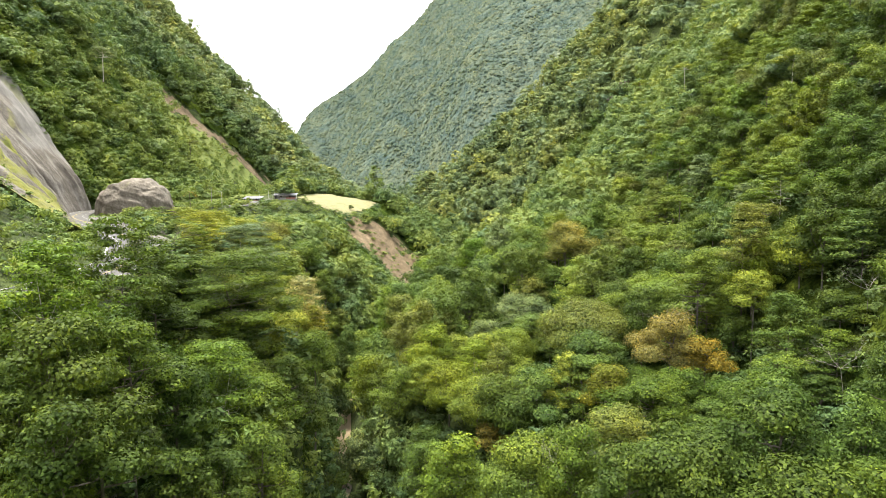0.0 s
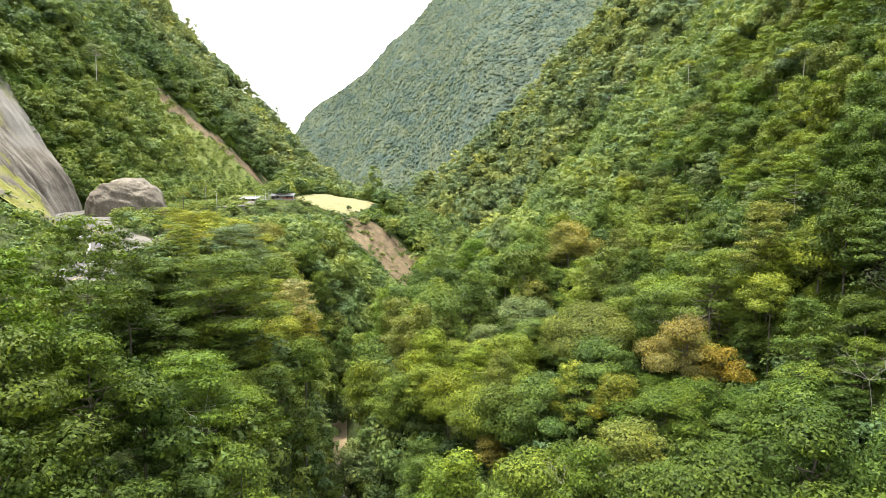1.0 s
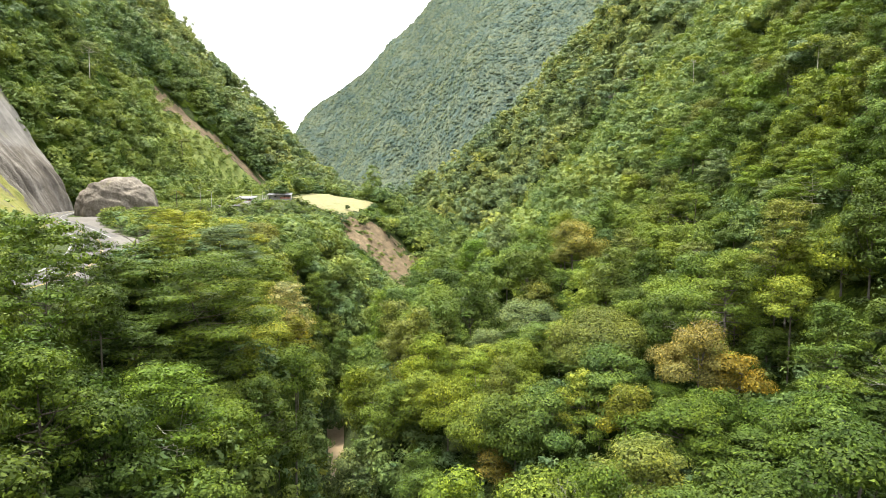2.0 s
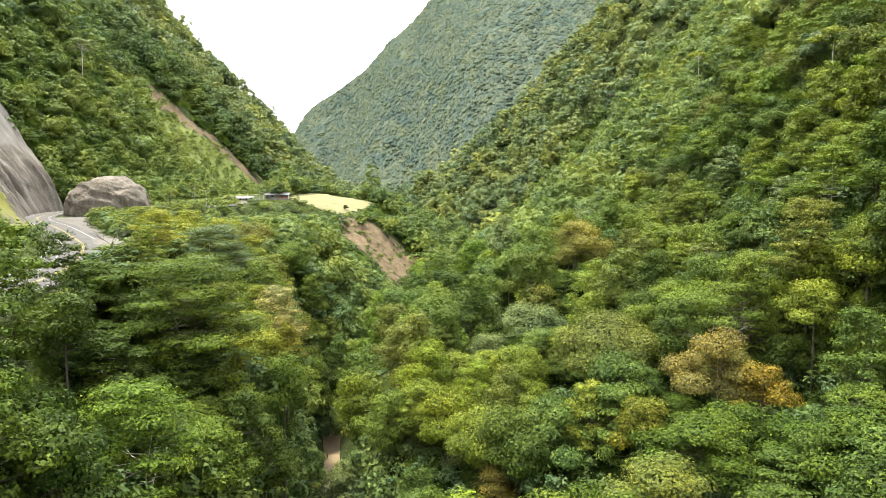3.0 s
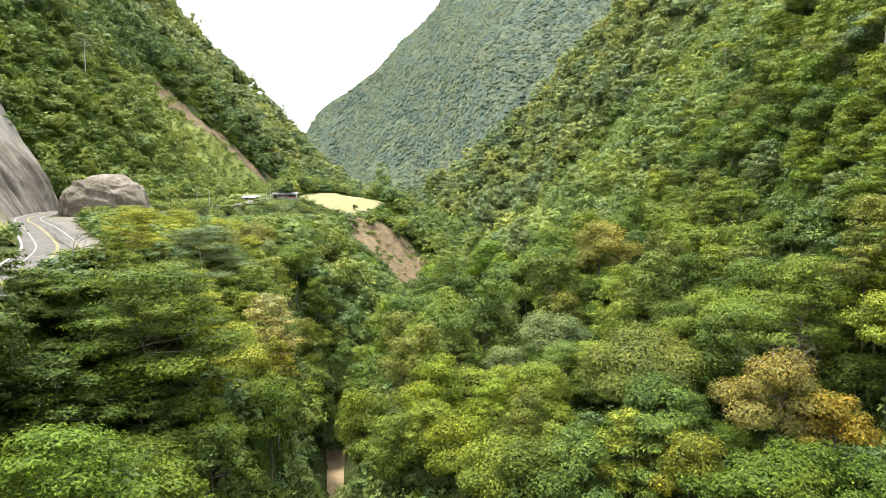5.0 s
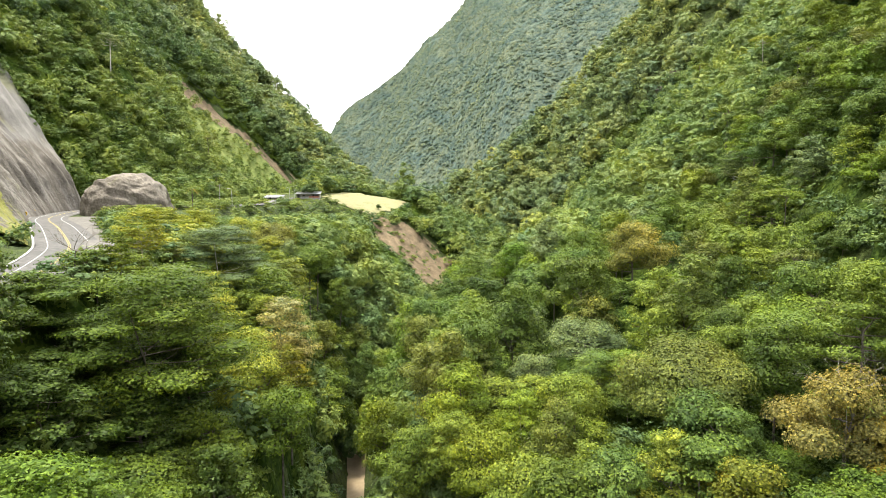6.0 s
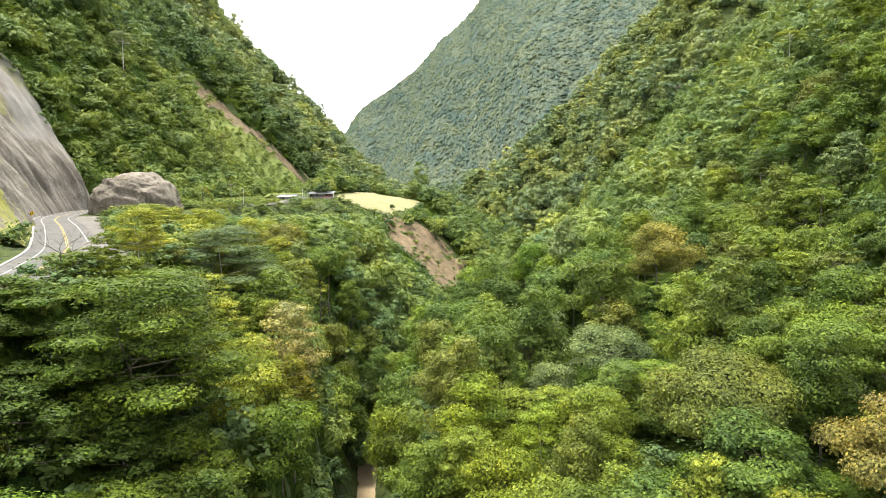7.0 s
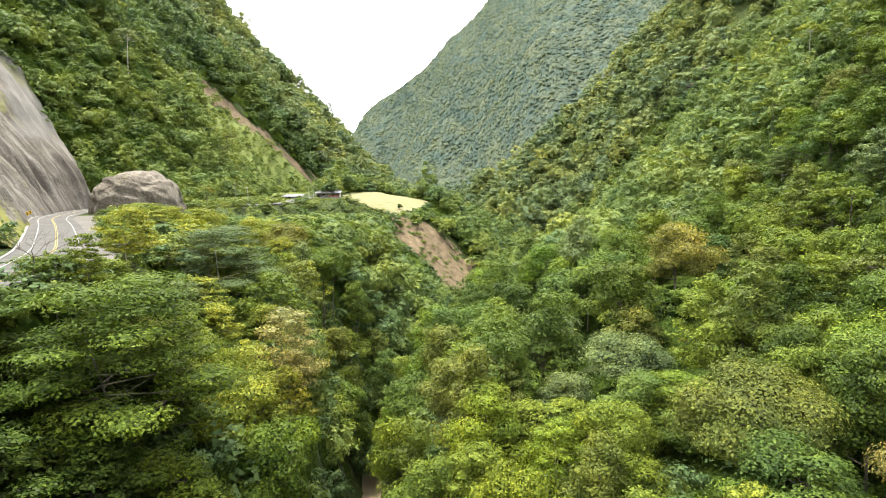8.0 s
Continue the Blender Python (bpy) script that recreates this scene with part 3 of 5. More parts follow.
def crown_lobes(rng, kind):
    """Lobes of a crown of about unit radius, standing on z = 0 with its top near z = height, and that height."""
    out = []

    def ring(k, n, jitter=0.5):
        return 2 * math.pi * (k + rng.uniform(-jitter, jitter)) / n
    if kind == "dome":
        out.append((0, 0, 1.12, 0.7, 0.7, 0.66))
        for k in range(13):
            a, z = ring(k * 5, 13), rng.uniform(-0.35, 0.9)
            s = math.sqrt(1 - z * z) * 0.64
            r = rng.uniform(0.26, 0.38)
            out.append((s * math.cos(a), s * math.sin(a), 1.14 + z * 0.58, r, r, r * 0.72))
        return out, 2.0
    if kind == "layered":
        for k in range(26):
            z = (k + rng.uniform(0, 1)) / 26
            a, s = k * 2.4 + rng.uniform(-0.5, 0.5), (0.78 - 0.6 * z ** 1.6) * rng.uniform(0.55, 1.05)
            r = rng.uniform(0.2, 0.32)
            out.append((s * math.cos(a), s * math.sin(a), 0.45 + z * 1.45 - 0.12 * s, r, r * rng.uniform(0.7, 1), r * 0.45))
        return out, 2.02
    if kind == "feathery":
        for k in range(36):
            z = (k + rng.uniform(0, 1)) / 36
            a, s = k * 2.4 + rng.uniform(-0.5, 0.5), (0.8 - 0.55 * z ** 2) * rng.uniform(0.45, 1.0)
            r = rng.uniform(0.2, 0.32)
            out.append((s * math.cos(a), s * math.sin(a), 0.75 + z * 1.15 - 0.14 * s, r, r * rng.uniform(0.65, 1), r * 0.3))
        return out, 2.0
    if kind == "umbrella":
        for k in range(14):
            a, s = k * 2.4 + rng.uniform(-0.4, 0.4), math.sqrt((k + 0.4) / 14) * 0.82
            r = rng.uniform(0.2, 0.32)
            out.append((s * math.cos(a), s * math.sin(a), 2.2 - 0.42 * s * s + rng.uniform(-0.12, 0.12), r, r, r * 0.42))
        return out, 2.4
    if kind == "tall":
        for k in range(13):
            z = (k + rng.uniform(0, 1)) / 13
            a, s = k * 2.4 + rng.uniform(-0.6, 0.6), (0.62 - 0.42 * z) * rng.uniform(0.6, 1.1)
            r = rng.uniform(0.28, 0.42) * (1.1 - 0.3 * z)
            out.append((s * math.cos(a), s * math.sin(a), 0.75 + z * 1.6, r, r, r * 0.7))
        return out, 2.6
    if kind == "bush":
        for k in range(9):
            a, s = k * 2.4 + rng.uniform(-0.4, 0.4), math.sqrt((k + 0.2) / 9) * 0.72
            r = rng.uniform(0.28, 0.42)
            out.append((s * math.cos(a), s * math.sin(a), 0.25 + 0.45 * (1 - s) + rng.uniform(0, 0.18), r, r, r * 0.75))
        return out, 1.1
    for k in range(12):          # spreading, uneven broadleaf
        z = (k + rng.uniform(0, 1)) / 12
        a, s = k * 2.4 + rng.uniform(-0.6, 0.6), (0.72 - 0.45 * z ** 1.5) * rng.uniform(0.6, 1.1)
        r = rng.uniform(0.26, 0.46)
        out.append((s * math.cos(a), s * math.sin(a), 0.8 + z * 1.0, r, r * rng.uniform(0.75, 1.1), r * 0.6))
    return out, 2.15


# How many leaves against other kinds, width of a leaf, and size of the leafy core of a lobe.
HABIT = {"dome": (1.0, 0.36, 0.76), "layered": (1.0, 0.33, 0.7), "feathery": (1.0, 0.26, 0.6), "umbrella": (0.7, 0.34, 0.6), "tall": (1.0, 0.38, 0.74), "bush": (0.8, 0.4, 0.76), "broad": (1.0, 0.38, 0.74)}


def crown_shape(rng, kind, level, count, length, thin=1, spread=0.45):
    """Leaves and cores of a crown: triangles and a shade for each; and the crown's lobes and height."""
    lobes, top = crown_lobes(rng, kind)
    much, width, shrink = HABIT[kind]
    over, tone = leaves(rng, lobes, int(count * much), length, width, spread)
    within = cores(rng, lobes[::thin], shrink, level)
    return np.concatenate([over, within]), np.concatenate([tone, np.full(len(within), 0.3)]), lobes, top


def limb_mesh(name, rng, lobes, kind, mat, twigs):
    verts, faces = [], []
    top = max(lb[2] for lb in lobes)
    fork = 1.7 if kind == "umbrella" else 0.75 if kind != "bush" else 0.1
    lean = Vector((rng.uniform(-0.12, 0.12), rng.uniform(-0.12, 0.12), 0))
    base = Vector((0, 0, -2.6))
    mid = Vector((0, 0, fork)) + lean * fork
    r0 = {"feathery": 0.013, "umbrella": 0.027}.get(kind, 0.028)
    tube(verts, faces, [base, base.lerp(mid, 0.5) + lean * 0.15, mid, mid + Vector((lean.x, lean.y, (top - fork) * 0.7))], [r0 * 1.5, r0, r0 * 0.8, r0 * 0.25], 6)
    for lb in lobes[:18]:
        e = Vector(lb[:3])
        a = mid + Vector((lean.x, lean.y, (top - fork) * 0.6)) * rng.uniform(0, 1)
        a.z = min(a.z, e.z - 0.15)
        b = a.lerp(e, 0.55) + Vector((rng.uniform(-0.05, 0.05), rng.uniform(-0.05, 0.05), -0.07))
        tube(verts, faces, [a, b, e], [r0 * 0.55, r0 * 0.36, r0 * 0.12], 4)
        for k in range(twigs):
            w = rng.uniform(0, 6.28)
            f = e + Vector((math.cos(w) * lb[3], math.sin(w) * lb[4], lb[5] * rng.uniform(0.2, 0.7))) * 0.8
            tube(verts, faces, [b.lerp(e, rng.uniform(0.2, 0.8)), f], [r0 * 0.2, r0 * 0.06], 3)
    me = bpy.data.meshes.new(name)
    me.from_pydata([tuple(v) for v in verts], [], faces)
    me.materials.append(mat)
    return me


TREE_MESHES, TREE_SHAPES = {}, {}
DETAIL = {"giant": (1, 24000, 0.032), "hero": (1, 12000, 0.046), "near": (1, 5000, 0.062), "mid": (0, 1500, 0.11)}


def tree_meshes(kind, tone, detail, variant):
    """The trunk and crown meshes of a kind of tree, built once."""
    key = (kind, tone, detail, variant)
    if key not in TREE_MESHES:
        rng = np.random.default_rng(sum(map(ord, kind)) * 31 + variant * 7)
        if (kind, detail, variant) not in TREE_SHAPES:
            TREE_SHAPES[kind, detail, variant] = crown_shape(rng, kind, *DETAIL[detail])
        pts, shade, lobes, top = TREE_SHAPES[kind, detail, variant]
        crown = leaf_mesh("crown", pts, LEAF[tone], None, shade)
        pale = kind == "umbrella" and tone in ("straw", "blue") or kind == "feathery" and tone in ("straw", "blue", "bronze", "bright")
        trunk = limb_mesh("trunk", rng, lobes[:8] if detail == "mid" else lobes, kind, BARK_PALE if pale else BARK, 0 if detail == "mid" else 2)
        TREE_MESHES[key] = (trunk, crown, top)
    return TREE_MESHES[key]


TREE_LABEL = {"dome": "rounded rainforest tree with a dense domed crown", "layered": "spreading rainforest tree with feathery layered foliage", "feathery": "wide open-branched tree with flat feathery sprays", "umbrella": "slender pale-trunked tree with a flat umbrella crown",
              "tall": "tall narrow rainforest tree with a full leafy crown", "bush": "dense leafy shrub covering the slope", "broad": "broadleaf rainforest tree with uneven clumps of leaves"}
TONE_LABEL = {"green": "green", "bright": "bright green", "lime": "yellow-green", "dark": "dark green", "moss": "moss-green", "blue": "blue-green", "olive": "olive green", "yellow": "yellow-leaved", "orange": "orange-leaved", "straw": "pale yellow-green", "bronze": "bronze-green", "dry": "dry-leaved", "cream": "pale flowering"}


def tree(kind, tone, x, y, radius, top=None, detail="near", variant=0, turn=0.0, height=1.0, label=None):
    """Stands a tree on the ground: crown radius in metres, its top at the height given or as its kind grows below the
    camera's sightline.
    """
    trunk, crown, unit = tree_meshes(kind, tone, detail, variant)
    z = ground(x, y) - 0.2
    tall = (top - z) / unit if top else min(radius * height, max(2.2, (sightline_cap(x, y) - z) / unit))
    if not top:
        radius = min(radius, 1.7 * tall)
    slim = {"feathery": 1.3, "tall": 1.4}.get(kind, 1.1) * radius
    if tall > slim:
        z, tall = z + (tall - slim) * unit, slim
    name = {"bush": "shrub", "layered": "layered_tree", "feathery": "feathery_tree", "dome": "domed_tree", "umbrella": "umbrella_tree", "tall": "tall_tree", "broad": "broadleaf_tree"}[kind]
    ob = new(name)
    ob.matrix_world = pose(x, y, z, 0, 0, turn) @ Matrix.Diagonal((radius, radius, tall, 1))
    for part_name, me in (("trunk", trunk), ("crown", crown)):
        p = new(part_name, me)
        p.parent = ob
    return tagged(ob, label or TONE_LABEL[tone] + " " + TREE_LABEL[kind], "shrub" if kind == "bush" else "tree", group=name.replace("_", " ") + "s in the valley")


HEROES, LANDMARKS = [], []


def hero(kind, tone, x, y, radius, top, variant=0, detail="near", label=None):
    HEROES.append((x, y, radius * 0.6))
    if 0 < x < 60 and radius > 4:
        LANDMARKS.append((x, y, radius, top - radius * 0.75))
    return tree(kind, tone, x, y, radius, top, detail, variant, (x * 37 + y * 11) % 360, label=label)


def sightline_cap(x, y):
    """The height that treetops keep below, so the camera sees the road, river, landslide and landmark trees."""
    for hx, hy, hr, low in LANDMARKS:          # growth between the camera and a landmark tree stays below its crown
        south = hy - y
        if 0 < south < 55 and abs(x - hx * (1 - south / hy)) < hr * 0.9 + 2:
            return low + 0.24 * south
    if 30 < y < 178 and abs(x + 0.163 * y) < 0.026 * y:          # keeps two of the camera's lines of sight to the river open
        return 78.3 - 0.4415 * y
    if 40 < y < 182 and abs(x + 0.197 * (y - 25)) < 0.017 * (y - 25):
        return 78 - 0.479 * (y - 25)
    # sideways slope of the camera's line of sight, taken from y = 25
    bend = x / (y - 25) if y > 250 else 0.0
    if y < 432 and -0.166 < bend < -0.045:          # growth kept below the camera's line of sight to the landslide
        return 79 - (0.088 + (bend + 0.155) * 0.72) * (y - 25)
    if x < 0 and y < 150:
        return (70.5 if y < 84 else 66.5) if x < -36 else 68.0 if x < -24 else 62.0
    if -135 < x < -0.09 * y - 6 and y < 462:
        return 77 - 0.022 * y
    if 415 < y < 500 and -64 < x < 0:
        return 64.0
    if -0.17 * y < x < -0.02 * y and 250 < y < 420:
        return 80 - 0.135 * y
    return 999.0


def open_at(x, y, apart=True):
    """Whether a tree may stand here."""
    if road_gap(x, y) < 7.0 or FIELD(x, y) > -2 or SLIDE(x, y) > 0 or SCAR(x, y) > -1:
        return False
    if abs(x - np.interp(y, YS, PX[:, 6])) < (6.0 if 172 < y < 202 else 2.0) and y < 300:
        return False
    if math.hypot((x + 122) / 18, (y - 254) / 20) < 1:
        return False
    if 400 < y < 458 and -146 < x < -98 or math.hypot(x + 112, y - 283) < 9:
        return False
    if y < 285 and x < np.interp(y, ROAD_XY[:, 1], ROAD_XY[:, 0]) - 4 or APRON(x, y) > -1.5:
        return False
    return not apart or all(math.hypot(x - hx, y - hy) > r for hx, hy, r in HEROES)

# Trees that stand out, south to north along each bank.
# Growth before the big western tree is kept low for the camera's view.
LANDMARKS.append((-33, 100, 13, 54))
hero("feathery", "moss", -35, 68, 6.6, 78.4, 1, label="moss-green spreading tree with flat sprays and dark limbs")
hero("feathery", "bright", -35, 56, 5.6, 76.5, 2, label="bright green spreading tree with flat sprays and pale limbs")
hero("feathery", "dark", -40.6, 86.5, 4.6, 75.7, 0, label="dark green spreading tree with flat sprays and dark limbs")
hero("broad", "moss", -32, 62, 6.0, 69.5, 0)
hero("broad", "moss", -38, 57.5, 5.0, 72.5, 2)
# Some dark tones here put the bank's shade into the leaf colour.
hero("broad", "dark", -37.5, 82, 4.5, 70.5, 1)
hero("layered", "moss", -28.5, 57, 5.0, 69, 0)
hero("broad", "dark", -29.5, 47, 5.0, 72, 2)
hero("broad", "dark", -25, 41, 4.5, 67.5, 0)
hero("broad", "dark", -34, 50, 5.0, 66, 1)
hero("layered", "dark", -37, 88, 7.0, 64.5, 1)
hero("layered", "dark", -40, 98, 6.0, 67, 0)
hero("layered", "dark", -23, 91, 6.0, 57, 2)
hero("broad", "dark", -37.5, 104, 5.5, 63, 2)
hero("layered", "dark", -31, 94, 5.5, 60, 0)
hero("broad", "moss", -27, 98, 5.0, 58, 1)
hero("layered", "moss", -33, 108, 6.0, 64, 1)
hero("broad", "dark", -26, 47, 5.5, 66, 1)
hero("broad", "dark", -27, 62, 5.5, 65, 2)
hero("feathery", "bright", -26.5, 73, 7.6, 63.5, 0, "hero")
hero("layered", "green", -19.5, 66, 5.0, 56, 1)
hero("feathery", "moss", -32, 100, 12.6, 72.2, 2, "giant")
hero("feathery", "straw", -67, 164, 6.5, 76.8, 1)
hero("feathery", "straw", -61, 174, 6.5, 76, 0)
hero("feathery", "blue", -48, 154, 13.0, 73.5, 2, "giant")
hero("feathery", "straw", -75, 188, 6.5, 76, 1)
hero("broad", "straw", -71, 225, 6.5, 72.8, 2)
hero("dome", "bronze", -58, 215, 7.0, 72, 1)
hero("layered", "straw", -55, 203, 6.0, 68, 0)
hero("dome", "green", -47, 212, 6.5, 65, 2)
hero("broad", "lime", -62, 245, 7.0, 69, 1)
hero("dome", "moss", -52, 238, 7.0, 64, 0)
hero("broad", "straw", -88, 240, 6.0, 74, 0)
hero("feathery", "cream", -29.5, 133, 6.5, 63.5, 2, label="pale flowering tree with a flat spreading crown")
hero("layered", "olive", -84, 205, 5.0, 75.5, 2, "mid")
hero("broad", "moss", -22, 106, 5.0, 58, 2)
hero("layered", "yellow", -24, 117, 3.2, 59.5, 1)
hero("dome", "olive", 26.5, 119, 9, 61.4, 0, "hero")
hero("broad", "moss", 22.5, 109.5, 5.5, 53, 0)
hero("layered", "green", 29.5, 110, 5.5, 54, 1)
hero("dome", "blue", 20, 154, 8.5, 56.5, 1)
hero("broad", "blue", 10, 150, 6, 51, 1)
hero("layered", "bright", 16, 144, 4.5, 48.3, 2)
hero("broad", "lime", 15.5, 121, 4.8, 49.5, 0)
hero("broad", "lime", 9.3, 111, 3.8, 42.5, 1)
hero("broad", "straw", -6, 135, 5.5, 42.5, 2)
hero("broad", "olive", -8.5, 149, 6.5, 54, 0)
hero("layered", "olive", 0, 150, 6, 52, 2)
hero("layered", "green", 47.5, 117, 6.5, 70, 1)
hero("feathery", "olive", 55.5, 116, 6.5, 79, 1)
hero("broad", "bright", 57.5, 117, 6, 73, 1)
hero("broad", "green", 53.5, 109, 5, 68, 2)
hero("feathery", "straw", -48.5, 128, 5.5, 77, 2)
hero("feathery", "lime", -42.5, 110.5, 3, 74.5, 1)
# Lower cap before the bronze tree, so the camera sees its crown.
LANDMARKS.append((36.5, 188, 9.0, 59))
hero("broad", "bronze", 36.5, 187, 9.0, 74, 2, label="tall bronze-green tree with a broad layered crown")
hero("broad", "moss", 30, 90, 8, 55, 0, "hero")
hero("broad", "yellow", 25.5, 96.5, 4.6, 54.8, 1)
hero("broad", "dry", 36.5, 102, 6.4, 62.3, 0, "hero")
hero("broad", "orange", 41, 98.5, 4.4, 58.5, 1)
HEROES.append((30, 88, 13.5))
hero("broad", "moss", 36, 95.5, 5.5, 54.5, 1)
hero("broad", "moss", 41.5, 92, 5, 53.5, 2)
hero("broad", "olive", 23.5, 83, 6.5, 52.5, 2)
hero("layered", "green", 37, 85, 6.5, 52, 2)
hero("broad", "moss", 14.5, 82, 5.5, 50, 0)
hero("tall", "green", 44, 88, 6.0, 56, 1)
hero("layered", "straw", 20.5, 104, 5, 54, 1)
hero("umbrella", "green", 50, 92, 4.5, 57, 0)
hero("broad", "dry", 8, 106, 4, 41, 1)
hero("broad", "lime", 63, 112, 7, 77, 1)
hero("broad", "dark", 60, 95, 5.0, 66, 1)
hero("layered", "moss", 56, 89, 5.0, 61, 0)
hero("broad", "moss", -43.5, 98, 4.5, 71.5, 0)
hero("broad", "dark", -42.5, 94, 3.8, 68.5, 1)
hero("broad", "dark", 22.5, 131, 4.6, 50.5, 2)
hero("broad", "moss", 27, 128.5, 4.2, 51, 0)
hero("broad", "green", 77, 156, 5, 91, 0)
hero("broad", "moss", 80, 149, 5, 95, 1)
hero("broad", "green", 83, 161, 5, 98, 2)
hero("broad", "bright", 75, 163, 5, 87, 1)
hero("bush", "dark", 67, 158, 4.5, 72.5, 0)
hero("bush", "moss", 69, 167, 4.5, 75, 1)
hero("bush", "dark", 70.5, 175, 4.5, 76.5, 2)
hero("umbrella", "blue", -196, 374, 8.5, 164, 1, label="tall tree with a pale forked trunk and a flat green crown")

for _x, _y, _r, _top, _tone in ((-68, 471, 2.6, 71.8, "dark"), (-59, 474, 1.8, 69, "dark"), (-78, 455, 3.4, 68.5, "green"), (-84, 452, 2.8, 68.5, "olive"), (-52, 478, 3.2, 70, "green")):
    hero("broad", _tone, _x, _y, _r, _top, 1, "mid")

for _x, _y, _r, _up in ((93, 174, 5.5, 17), (57, 154, 4.5, 15), (64, 127, 4.5, 15), (87, 271, 6, 19), (148, 358, 6.5, 21), (66, 179, 4.5, 15), (112, 300, 6, 18), (-150, 400, 5.5, 17), (-176, 452, 6, 18), (-212, 470, 6, 18), (-228, 420, 6, 18), (128, 420, 6, 20), (96, 232, 5.5, 17)):
    hero("umbrella", ("green", "olive", "straw", "lime", "bright")[int(_x + _y) % 5], _x, _y, _r, ground(_x, _y) + _up, int(_y) % 3, "mid")

rng0 = random.Random(4)
KINDS = ["broad"] * 6 + ["layered"] * 3 + ["feathery"] * 2 + ["dome"] * 4 + ["tall"] * 3
# Mostly dark leaf tones, standing in for shade on the near banks.
SHADE_TONES = ["dark"] * 6 + ["moss"] * 4 + ["green"] * 2
BANK = ["straw"] * 4 + ["lime"] * 3 + ["green"] * 3 + ["blue"] + ["olive"]
TONES = ["green"] * 12 + ["bright"] * 2 + ["lime"] * 2 + ["dark"] * 2 + ["olive"] * 2 + ["blue"]


def forest(x0, x1, y0, y1, gap, detail, allowed):
    y = y0
    while y < y1:
        x = x0
        while x < x1:
            px, py = x + rng0.uniform(-0.4, 0.4) * gap, y + rng0.uniform(-0.4, 0.4) * gap
            x += gap
            if not allowed(px, py) or not open_at(px, py):
                continue
            radius = gap * rng0.uniform(0.55, 0.9)
            tones = SHADE_TONES if (px > 34 and py < 125) or (px < 0 and py < 110) or py < 80 else BANK if px < -0.22 * py else TONES
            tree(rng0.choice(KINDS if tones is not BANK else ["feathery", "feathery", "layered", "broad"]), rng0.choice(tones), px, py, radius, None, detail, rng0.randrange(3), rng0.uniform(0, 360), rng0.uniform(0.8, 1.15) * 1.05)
        y += gap


def right_limit(y):
    return 0.27 * y + 78


forest(-36, -10, 34, 142, 6.6, "near", lambda x, y: -0.8 * y < x)
forest(-60, -36, 48, 142, 6.5, "near", lambda x, y: -0.8 * y < x)
forest(-10, 120, 56, 142, 9.0, "near", lambda x, y: x < right_limit(y) and x < 0.75 * y + 14)
forest(-130, 140, 142, 260, 9.4, "mid", lambda x, y: -0.72 * (y - 20) < x < right_limit(y))


def woods(name, boxes, gap, count, length, mat, label, seed, size=(0.45, 1.05), allowed=lambda x, y: True, tall=0.95, kinds=("broad", "dome", "tall", "layered", "broad", "dome", "broad", "tall"), tone=None, small=None, capped=True, jitter=0.52):
    """Far woods as one mesh: crowns of leaves set side by side over the slopes."""
    rng = np.random.default_rng(seed)
    templates = [crown_shape(rng, kind, 0, count, length, 3, 0.3) for kind in kinds]
    parts, tints, shades = [], [], []
    for x0, x1, y0, y1 in boxes:
        for y in np.arange(y0, y1, gap):
            for x in np.arange(x0, x1, gap):
                px, py = x + rng.uniform(-jitter, jitter) * gap, y + rng.uniform(-jitter, jitter) * gap
                if not allowed(px, py):
                    continue
                pts, shade, _lobes, top = templates[rng.integers(len(templates))]
                a, r = rng.uniform(0, 6.28), gap * rng.uniform(*size) * rng.choice((1.0, 1.0, 1.0, 1.0, 1.0, 1.0, 1.0, 1.0, 1.4)) * (small(px, py) if small else 1.0)
                c, s = math.cos(a) * r, math.sin(a) * r
                z = ground(px, py) - 0.5
                up = min(r * rng.uniform(0.75, 1.2) * tall, max(2.4, (sightline_cap(px, py) - z) / top) if capped else 99)
                c, s = c * min(1, 1.7 * up / r), s * min(1, 1.7 * up / r)
                out = np.empty_like(pts)
                out[..., 0] = pts[..., 0] * c - pts[..., 1] * s + px
                out[..., 1] = pts[..., 0] * s + pts[..., 1] * c + py
                out[..., 2] = pts[..., 2] * up + z
                parts.append(out)
                shades.append(shade)
                tints.append(np.full(len(pts), tone(px, py, rng) if tone else rng.uniform(0, 1)))
    ob = new(name, leaf_mesh(name, np.concatenate(parts), mat, np.concatenate(tints), np.concatenate(shades)))
    return tagged(ob, label, "forest", kind="stuff")


